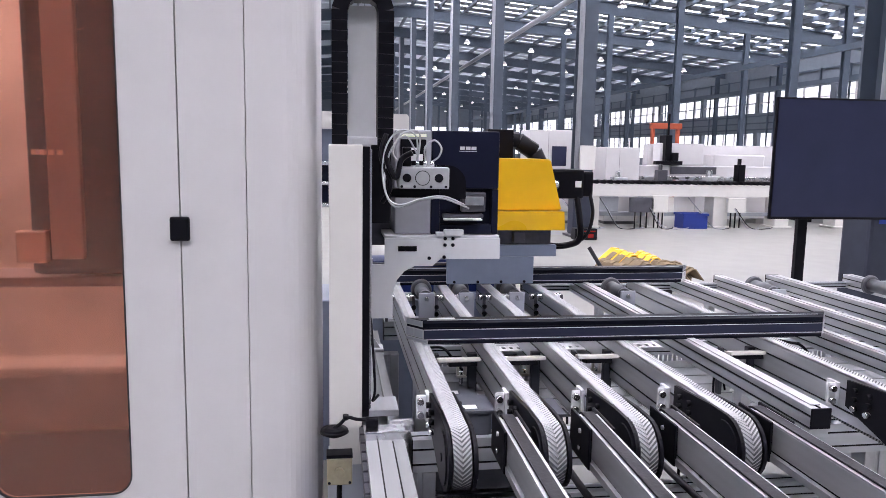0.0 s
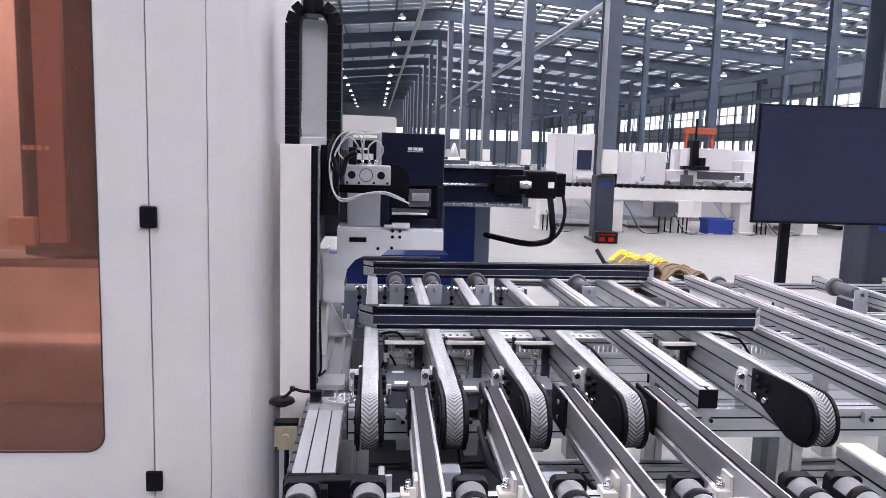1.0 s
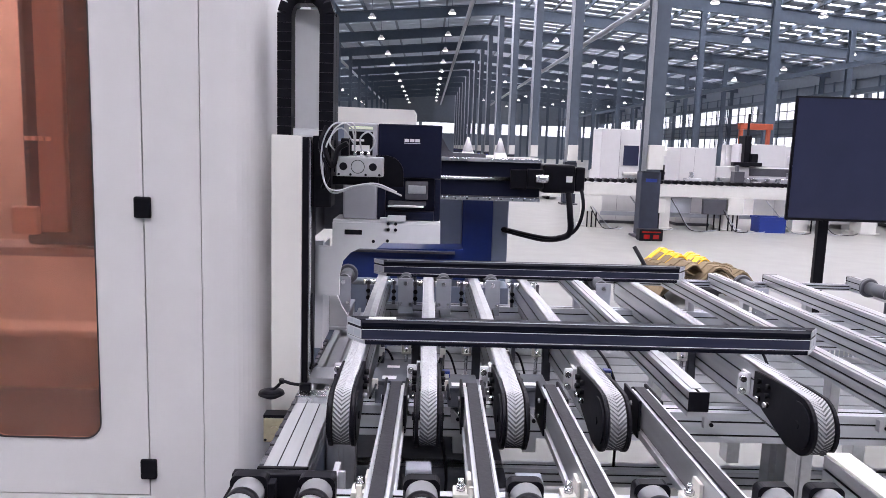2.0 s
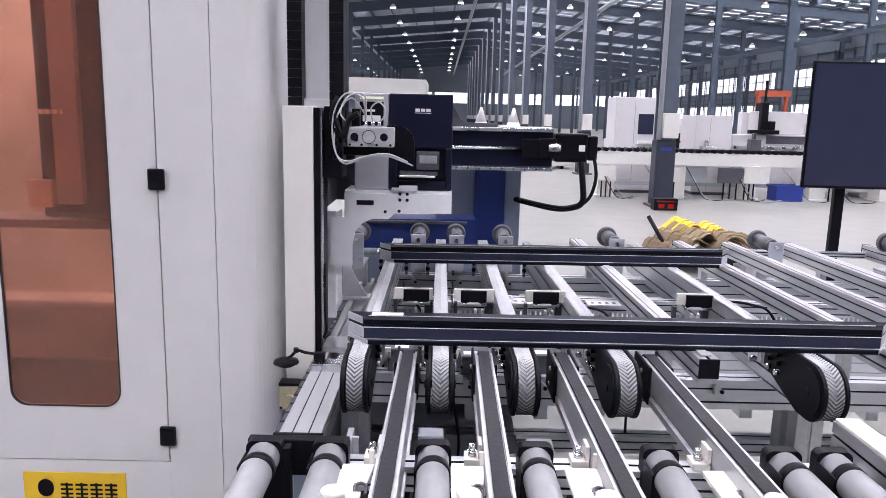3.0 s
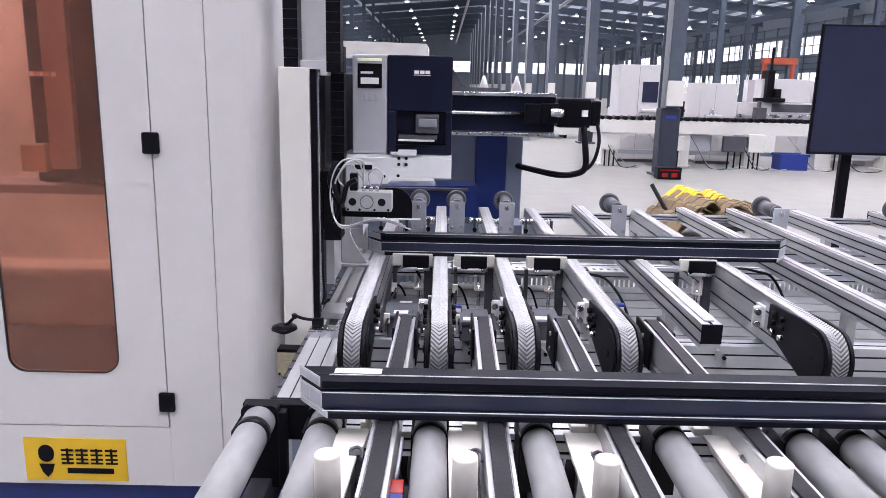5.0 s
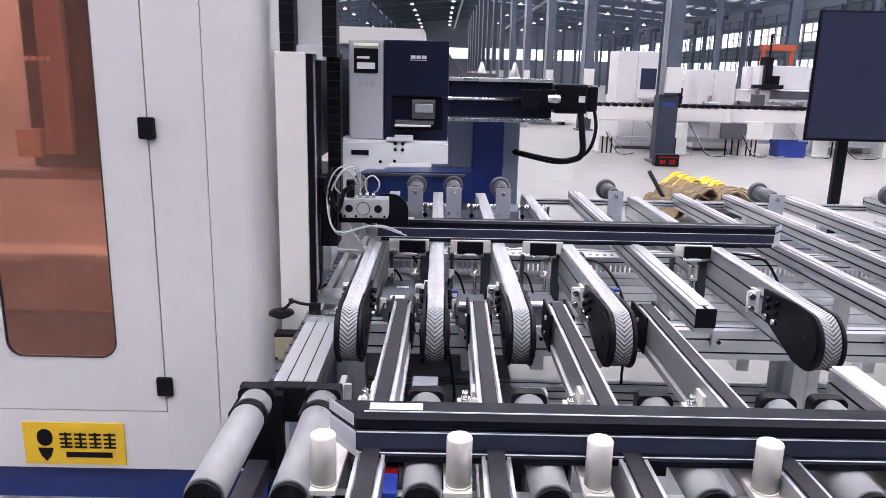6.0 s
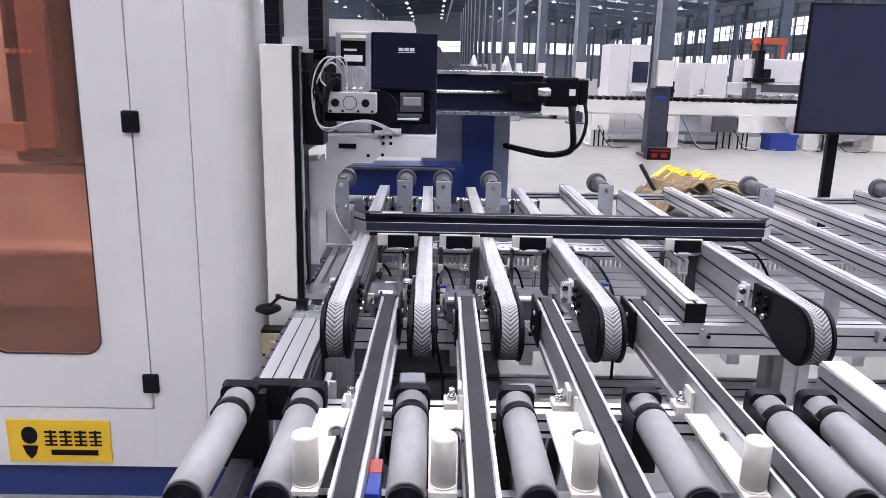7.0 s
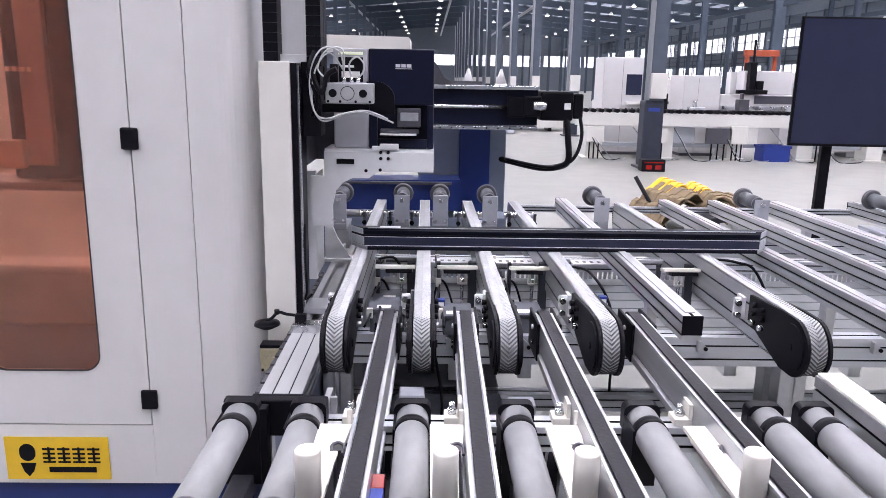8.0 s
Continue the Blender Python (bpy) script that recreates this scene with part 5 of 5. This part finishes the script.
def window_profile(label):
    """A mitred anthracite profile, 1.35 m long; origin at its front lower left corner."""
    t = thing("window_profile", label, "profile", "window profiles")
    up = [(0.004, 0.0435), (0.004, 0.047), (0.001, 0.049), (0.001, 0.062), (0.008, 0.066), (0.014, 0.070), (0.050, 0.070), (0.050, 0.066), (0.058, 0.062), (0.060, 0.0435)]
    lo = [(0.0, 0.0135), (0.0, 0.040), (0.003, 0.043), (0.060, 0.043), (0.060, 0.0135)]
    lip = [(-0.015, 0.0), (-0.015, 0.010), (-0.012, 0.013), (0.060, 0.013), (0.060, 0.0)]
    bm = BM()
    prism(bm, up, "x", 0.0, LEN, skew=0.8)
    part("upper_profile", bm, PROFILE, t)
    bm = BM()
    prism(bm, lo, "x", 0.0, LEN, skew=0.8)
    part("lower_profile", bm, FILM, t, "lower flange under grey protective film")
    bm = BM()
    prism(bm, lip, "x", 0.0, LEN, skew=0.8)
    part("foot_lip", bm, PROFILE, t, "dark projecting foot lip")
    # thin pale strips paint the glossy highlights along the profile
    bm = BM()
    box(bm, 0.0, LEN, -0.0012, -0.0003, 0.0412, 0.0428)
    part("highlight_line", bm, PLATE, t, "thin pale line painted for a highlight")
    bm = BM()
    box(bm, 0.0, LEN, -0.0125, -0.0105, 0.0131, 0.0142)
    part("highlight_line", bm, PLATE, t)
    bm = BM()
    box(bm, 0.01, LEN - 0.01, 0.0125, 0.0140, 0.0680, 0.0705)
    part("edge_highlight", bm, PLATE, t)
    for end, s in ((0.0, -1), (LEN, 1)):
        for k in range(3):
            bm = BM()
            z0, z1 = ((0.014, 0.0425), (0.050, 0.069), (0.0005, 0.0125))[k]
            y0 = (0.0, 0.004, -0.0145)[k]
            v = [(end + s * (0.8 * y + 0.0012), y, z) for y, z in ((y0, z0), (0.0595, z0), (0.0595, z1), (y0, z1))]
            w = [(a + s * 0.0012, b, c) for a, b, c in v]
            vs = [bm.verts.new(p) for p in v + w]
            for q in ((0, 1, 2, 3), (4, 5, 6, 7), (0, 1, 5, 4), (1, 2, 6, 5), (2, 3, 7, 6), (3, 0, 4, 7)):
                bm.faces.new([vs[i] for i in q])
            cut = part("cut_end", bm, PVC, t, "pale bare cut end")
            for ya, yb, za, zb in ((y0 + 0.003, 0.030, z0 + 0.003, z1 - 0.003), (0.033, 0.057, z0 + 0.003, z1 - 0.003)):
                bm = BM()
                v = [(end + s * (0.8 * y + 0.0027), y, z) for y, z in ((ya, za), (yb, za), (yb, zb), (ya, zb))]
                w = [(a + s * 0.0008, b, c) for a, b, c in v]
                vs = [bm.verts.new(p) for p in v + w]
                for q in ((0, 1, 2, 3), (4, 5, 6, 7), (0, 1, 5, 4), (1, 2, 6, 5), (2, 3, 7, 6), (3, 0, 4, 7)):
                    bm.faces.new([vs[i] for i in q])
                part("chamber", bm, GREY, cut)
    return t


BAR1 = window_profile("dark anthracite window profile with mitred ends and a label")
bm = BM()
box(bm, 0.018, 0.100, 0.018, 0.040, 0.0705, 0.0712)
part("label", bm, PAPER, BAR1, "white paper label")
BAR2 = window_profile("dark anthracite window profile with mitred ends")
TAG = thing("paper_label", "small white printed paper label", "label")
bm = BM()
box(bm, -0.035, 0.035, -0.013, 0.013, 0.0, 0.0008)
part("sheet", bm, PAPER, TAG)

# ---- screen on a stand ----
tv = thing("display_screen", "large dark flat screen on a black pole stand", "screen", at=pose(2.59, 4.1, -0.025, 0, 0, -2))
bm = BM()
box(bm, 0.0, 1.25, 0.0, 0.018, 1.15, 1.87, 0.004)
box(bm, 0.15, 1.10, 0.018, 0.05, 1.25, 1.77, 0.006)
part("case", bm, BLACK, tv)
bm = BM()
box(bm, 0.012, 1.238, -0.004, -0.0005, 1.165, 1.858)
part("panel", bm, SCREEN, tv, "dark glossy display panel")
for x in (0.255, 1.0):
    bm = BM()
    box(bm, x - 0.03, x + 0.03, 0.0505, 0.09, 0.055, 1.6, 0.006)
    part("pole", bm, BLACK, tv)
    bm = BM()
    box(bm, x - 0.04, x + 0.04, -0.3, 0.4, 0.025, 0.0545, 0.008)
    part("foot", bm, BLACK, tv)

# ---- heap of folded corrugated pieces on the floor ----
def tent(bm, half, rise, lo, hi, e=0.0, t=0.012):
    """A sheet folded over a flat ridge, e proud of its neighbour."""
    prism(bm, [(-half - e, 0.0), (-half * 0.16, rise + e), (half * 0.16, rise + e), (half + e, 0.0), (half - t, -0.004), (half * 0.12, rise - t), (-half * 0.12, rise - t), (-half + t, -0.004)], "y", lo, hi)


for label, group, m, rows in (
        ("yellow folded corrugated edge guard lying on the heap", "yellow guards", YELLOW, ((3.10, 7.42, 0.32, 8, 4, 30, 0.21, 0.13), (3.40, 7.46, 0.29, 6, -6, 14, 0.17, 0.12))),
        ("brown folded corrugated cardboard guard in a floor heap", "cardboard heap", CARD, ((2.93, 7.26, 0.24, 6, -16, 32, 0.20, 0.13), (2.80, 7.22, 0.17, 4, -22, 34, 0.19, 0.11), (3.60, 7.38, 0.22, 4, 18, -28, 0.19, 0.10), (3.70, 7.52, 0.20, 4, 8, 20, 0.18, 0.11), (3.08, 7.36, 0.275, 8, 4, 30, 0.24, 0.14), (3.41, 7.38, 0.25, 6, -6, 14, 0.21, 0.13), (3.0, 7.4, 0.06, 0, 0, 25, 0.26, 0.15), (3.4, 7.5, 0.06, 0, 0, -15, 0.26, 0.16)))):
    for x, y, z, rx, ry, rz, half, rise in rows:
        t = thing("edge_guard", label, "packing", group, pose(x, y, z, rx, ry, rz))
        bm = BM()
        lo, hi, n = (-0.24, 0.22, 4) if m is CARD else (-0.06, 0.24, 3)
        tent(bm, half, rise, lo, hi)
        part("sheet", bm, m, t)
        for k in range(n):
            a = lo + (k + 0.4) * (hi - lo) / n
            bm = BM()
            tent(bm, half, rise, a, a + 0.5 * (hi - lo) / n, 0.010, 0.006)
            part("rib", bm, m, t)
for x, y, z, rx, ry, rz in ((3.18, 7.08, 0.17, 10, 12, 25), (3.36, 7.06, 0.16, 12, -8, -10), (3.26, 7.12, 0.10, 0, 4, 5)):
    t = thing("rubber_pad", "black rubber pad stuffed under the heap", "rubber pad", "rubber pads", pose(x, y, z, rx, ry, rz))
    bm = BM()
    box(bm, -0.17, 0.17, -0.10, 0.14, -0.03, 0.03, 0.01)
    part("pad", bm, RUBBER, t)
bar = thing("pry_bar", "black bar leaning on the floor heap", "bar", at=pose(2.92, 7.0, 0))
bm = BM()
cyl(bm, (0, 0.1, 0.0), (-0.28, 0.35, 0.52), 0.022, seg=10)
part("rod", bm, BLACK, bar)


# ---- machines further back ----
def far_line(x0, x1, y, z, n_leg, label):
    t = thing("roller_line", label, "conveyor", at=pose(0, y, 0))
    bm = BM()
    box(bm, x0, x1, -0.25, -0.19, z - 0.26, z - 0.03, 0.006)
    box(bm, x0, x1, 0.19, 0.25, z - 0.26, z - 0.03, 0.006)
    part("side_beam", bm, CREAM, t)
    n = int((x1 - x0) / 0.11)
    for k in range(min(n, 60)):
        xx = x0 + 0.06 + k * (x1 - x0 - 0.1) / min(n, 60)
        bm = BM()
        cyl(bm, (xx, -0.26, z + 0.02), (xx, 0.18, z + 0.02), 0.038, seg=10)
        part("roller", bm, BLACK, t)
    for k in range(n_leg):
        xx = x0 + 0.4 + k * (x1 - x0 - 0.8) / (n_leg - 1)
        bm = BM()
        box(bm, xx - 0.16, xx + 0.16, -0.2, 0.2, 0.03, z - 0.262, 0.01)
        box(bm, xx - 0.22, xx + 0.22, -0.24, 0.24, 0.0, 0.03, 0.005)
        part("leg", bm, CREAM, t)
    bm = BM()
    box(bm, x0 + 0.3, x1 - 0.3, 0.0, 0.08, 0.22, 0.30, 0.005)
    box(bm, x0 + 1.5, x0 + 2.4, -0.1, 0.2, 0.30, 0.62, 0.02)
    part("tie", bm, GREY, t)
    return t


rng = random.Random(9)
for k in range(6):
    x = 3.6 + k * 0.9 + rng.uniform(-0.1, 0.1)
    t = thing("tangled_cable", "loose cables and air lines below the roller line", "cable", "far cables", pose(x, 14.15, 0))
    for q in range(2):
        a, b = rng.uniform(0.2, 0.5), rng.uniform(0.3, 0.7)
        bm = BM()
        tube(bm, [(0, 0.2, 0.62), (a * 0.3, 0.0, 0.4), (a, -0.1, 0.03), (a + b * 0.5, -0.25, 0.02), (a + b, 0.05, 0.02)], 0.009, seg=6)
        part("cable", bm, (RUBBER, GREY)[q], t)
for x, w, h, m in ((3.55, 0.35, 0.3, CREAM), (4.75, 0.4, 0.28, CREAM), (5.9, 0.5, 0.3, DARKSTEEL), (6.35, 0.35, 0.34, CREAM), (8.0, 0.4, 0.3, CREAM)):
    t = thing("junction_box", "small equipment box hung under the roller line", "box", "line boxes", pose(x, 14.2, 0.32))
    bm = BM()
    box(bm, 0, w, -0.05, 0.04, 0, h, 0.01)
    part("case", bm, m, t)
    bm = BM()
    for q in range(3):
        cyl(bm, (w * (0.25 + q * 0.25), 0, -0.32), (w * (0.25 + q * 0.25), 0, 0), 0.015, seg=6)
    part("outlet", bm, BLACK, t)
for x, z, w, h, m in ((4.9, 0.96, 0.25, 0.3, BLACK), (6.55, 0.95, 0.2, 0.22, DARKSTEEL), (7.5, 0.95, 0.5, 0.1, STEEL), (8.3, 0.95, 0.15, 0.35, BLACK), (5.6, 0.95, 0.3, 0.06, STEEL)):
    t = thing("line_fixture", "small dark fixture on the roller line", "fixture", "line fixtures", pose(x, 14.45, z))
    bm = BM()
    box(bm, 0, w, -0.1, 0.1, 0, h, 0.01)
    box(bm, w * 0.3, w * 0.5, -0.06, 0.06, h, h + 0.12, 0.01)
    part("body", bm, m, t)
far_line(3.35, 12.5, 14.5, 0.90, 7, "long cream roller line with black rollers")


def white_cabinet(x, y, w, h, d, scr):
    t = thing("control_cabinet", "white machine cabinet with a dark screen", "cabinet", "far cabinets", pose(x, y, 0))
    bm = BM()
    box(bm, 0, w, 0, d, 0.06, h, 0.015)
    part("body", bm, WHITE, t)
    bm = BM()
    box(bm, 0.03, w - 0.03, 0.03, d - 0.03, 0, 0.06)
    part("plinth", bm, DARKSTEEL, t)
    bm = BM()
    box(bm, w * 0.40, w * 0.405, -0.004, 0, 0.1, h - 0.05)
    part("door_gap", bm, DARKSTEEL, t)
    if scr:
        bm = BM()
        box(bm, w * 0.48, w * 0.80, -0.02, -0.0005, h * 0.62, h * 0.83, 0.006)
        part("screen", bm, SCREEN, t)
        bm = BM()
        box(bm, w * 0.48, w * 0.82, -0.10, -0.0005, h * 0.52, h * 0.55, 0.006)
        part("shelf", bm, CREAM, t)
        bm = BM()
        box(bm, w * 0.46, w * 0.83, -0.012, -0.0005, h * 0.44, h * 0.515, 0.004)
        panel = part("button_panel", bm, PLATE, t)
        for k in range(5):
            bm = BM()
            cyl(bm, (w * (0.50 + 0.065 * k), -0.03, h * 0.48), (w * (0.50 + 0.065 * k), -0.0125, h * 0.48), 0.018, seg=10)
            part("button", bm, (BLACK, RED, BLACK, GREY, BLACK)[k], panel)
    return t


white_cabinet(4.04, 15.1, 0.98, 1.95, 0.8, True)
white_cabinet(5.66, 15.0, 0.75, 1.62, 0.9, False)
hd = thing("machining_head", "white machining gantry with a black spindle column", "machine", at=pose(6.5, 15.2, -0.15))
bm = BM()
box(bm, 0.0, 3.2, 0.0, 0.5, 1.10, 1.40, 0.02)
box(bm, 0.5, 1.5, 0.1, 0.5, 1.41, 1.88, 0.02)
box(bm, 0.4, 3.4, 0.55, 0.8, 1.2, 1.86, 0.01)
part("gantry", bm, WHITE, hd)
bm = BM()
box(bm, 0.55, 0.69, -0.05, 0.3, 1.405, 2.05, 0.02)
box(bm, 0.60, 0.64, 0.0, 0.04, 2.05, 2.5, 0.005)
box(bm, 0.3, 0.9, -0.15, 0.0, 1.42, 1.5, 0.01)
box(bm, 0.68, 0.82, -0.12, 0.1, 1.5, 1.68, 0.02)
part("spindle", bm, BLACK, hd)
bm = BM()
box(bm, 0.7, 1.75, -0.03, -0.0005, 1.22, 1.38, 0.004)
part("name_band", bm, DARKSTEEL, hd)
bm = BM()
box(bm, 0.0, 3.2, -0.12, -0.0005, 1.10, 1.17, 0.004)
part("rail", bm, STEEL, hd)
for x in (0.1, 2.8):
    bm = BM()
    box(bm, x, x + 0.3, 0.05, 0.5, 0.15, 1.099, 0.01)
    part("leg", bm, WHITE, hd)
cr = thing("plastic_crate", "blue plastic stacking crate on the floor", "crate", at=pose(7.0, 14.05, 0))
bm = BM()
box(bm, 0, 0.52, 0, 0.4, 0.0, 0.02, 0.004)
for a in ((0, 0.52, 0, 0.02), (0, 0.52, 0.38, 0.40), (0, 0.02, 0.02, 0.38), (0.50, 0.52, 0.02, 0.38)):
    box(bm, *a, 0.02, 0.30, 0.003)
part("tub", bm, CRATEBLUE, cr)
for a in ((-0.02, 0.54, -0.02, -0.0005), (-0.02, 0.54, 0.4005, 0.42)):
    bm = BM()
    box(bm, *a, 0.26, 0.31, 0.004)
    part("rim", bm, CRATEBLUE, cr)
for k, (x, y, w, h, m) in enumerate(((7.8, 15.2, 2.2, 1.5, WHITE), (10.6, 15.4, 1.4, 1.9, WHITE), (1.7, 21.9, 2.8, 1.22, CREAM), (1.2, 27.5, 2.4, 1.2, WHITE), (0.2, 34, 3.0, 1.2, CREAM), (6.0, 24.0, 3.5, 1.4, WHITE), (11.5, 22.5, 2.5, 1.7, WHITE), (9.0, 31.0, 3.5, 1.6, CREAM), (14.5, 27.0, 3, 1.8, WHITE))):
    t = thing("workshop_machine", "low white workshop machine in the far hall", "machine", "far machines", pose(x, y, 0))
    bm = BM()
    box(bm, 0, w, 0, 1.0, 0.1, h * 0.62, 0.02)
    part("base", bm, m, t)
    bm = BM()
    box(bm, 0.2 * w, 0.75 * w, 0.1, 0.8, h * 0.621, h, 0.03)
    part("head", bm, m, t)
    bm = BM()
    box(bm, 0.05 * w, 0.95 * w, -0.05, 0.0, h * 0.56, h * 0.62, 0.005)
    part("rail", bm, DARKSTEEL, t)
    for fx in (0.1, 0.85):
        bm = BM()
        box(bm, fx * w, fx * w + 0.1, 0.1, 0.9, 0, 0.1)
        part("foot", bm, BLACK, t)
for x, y in ((1.60, 20.8), (2.52, 20.9)):
    t = thing("covered_stack", "pale sheet-wrapped stack with a pointed top", "stack", at=pose(x, y, 1.0))
    bm = BM()
    cyl(bm, (0, 0, 0.0), (0, 0, 0.35), 0.30, 0.16, 9)
    cyl(bm, (0, 0, 0.35), (0, 0, 0.75), 0.16, 0.03, 9)
    part("sheet", bm, WHITE, t)
    bm = BM()
    box(bm, -0.4, 0.4, -0.3, 0.3, -1.0, 0.0, 0.02)
    part("table", bm, GREY, t)
rc = thing("red_hoist", "orange-red hoist frame in the far hall", "hoist", at=pose(10.6, 24.5, -0.25))
bm = BM()
box(bm, 0.25, 1.35, 0, 0.25, 2.60, 2.80, 0.02)
part("crossbeam", bm, ORANGERED, rc)
for x in (0.28, 1.2):
    bm = BM()
    box(bm, x, x + 0.10, 0.05, 0.20, 0.25, 2.599, 0.01)
    part("post", bm, ORANGERED, rc)


# ---- what moves ----
def slide_rows(keys, make):
    return [(t, make(*v)) for t, *v in keys]


BAR2_KEYS = ((0.0, 0.290, 3.235, 1.0), (1.3, 0.290, 3.235, 1.0), (1.6, 0.290, 3.20, 1.0), (3.0, 0.290, 2.725, 1.5), (3.5, 0.290, 2.545, 1.5), (4.0, 0.290, 2.40, 1.5), (4.4, 0.290, 2.29, 1.0), (4.6, 0.290, 2.262, 0.4), (8.0, 0.290, 2.262, 0.4))


def motions():
    # first profile: waits, travels towards the rollers, then leaves along them
    walk(BAR1, slide_rows(((0.0, 0.290, 2.235, TOP), (0.9, 0.290, 2.235, TOP), (1.1, 0.290, 2.20, TOP), (1.5, 0.290, 2.09, TOP), (3.0, 0.290, 1.645, TOP), (3.5, 0.290, 1.49, TOP), (4.0, 0.290, 1.335, TOP), (4.5, 0.290, 1.185, TOP),
                           (5.3, 0.290, 0.92, TOP), (5.6, 0.31, 0.858, 0.889), (5.8, 0.315, 0.842, 0.8865), (6.0, 0.375, 0.842, 0.8865), (6.2, 0.51, 0.842, 0.8865), (6.5, 0.81, 0.842, 0.8865), (6.7, 1.03, 0.842, 0.8865), (6.8, 1.155, 0.842, 0.8865),
                           (7.0, 1.42, 0.842, 0.8865), (7.3, 1.90, 0.842, 0.8865), (7.7, 2.4, 0.842, 0.8865), (8.0, 2.6, 0.842, 0.8865)), lambda x, y, z: pose(x, y, z)))
    # second profile follows and stops under the printer
    walk(BAR2, slide_rows(BAR2_KEYS, lambda x, y, a: pose(x, y, TOP, 0, 0, a)))
    # idlers stay low until the second profile has left them
    for idler in IDLERS:
        x = idler.location.x
        walk(idler, slide_rows(((0.0, -0.062), (2.2, -0.062), (2.6, 0.0), (8.0, 0.0)), lambda z: pose(x, 3.17, z)))
    # pick-up head: down with a label, and up again
    head = ((0.0, 0.0), (4.2, 0.0), (4.5, -0.122), (5.0, -0.31), (5.3, -0.377), (6.45, -0.377), (6.6, -0.35), (6.8, -0.21), (7.0, -0.075), (7.2, -0.005), (7.4, 0.0), (8.0, 0.0))
    walk(grip, slide_rows(head, lambda z: pose(0.259, 2.10, 1.423 + z)))
    walk(loop, slide_rows(head, lambda z: pose(0, 2.205, z)))
    walk(TAG, slide_rows(((0.0, 0.40, 2.225, 1.2955), (4.2, 0.40, 2.225, 1.2955), (5.0, 0.385, 2.25, 1.03), (5.4, 0.375, 2.288, 0.976), (8.0, 0.375, 2.288, 0.976)), lambda x, y, z: pose(x, y, z)))
    # yellow carriage runs off behind the printer
    walk(yc, slide_rows(((0.0, 0.81), (0.2, 0.675), (0.4, 0.50), (0.6, 0.30), (0.9, 0.0), (1.2, -0.25), (1.5, -0.35), (8.0, -0.35)), lambda x: pose(x, 3.0, 0)))
    # pop-up stops rise after the first profile has passed
    tip = ((0.0, STOP_DOWN, 80), (2.2, STOP_DOWN, 80), (2.35, STOP_UP, 75), (2.5, STOP_UP, 0), (7.3, STOP_UP, 0), (7.4, STOP_UP, 65), (7.5, 0.872, 80), (7.7, STOP_DOWN, 80), (8.0, STOP_DOWN, 80))
    for stop in STOPS:
        x = stop.location.x
        walk(stop, slide_rows(tip, lambda z, a: pose(x, STOP_Y, z, a)))


motions()
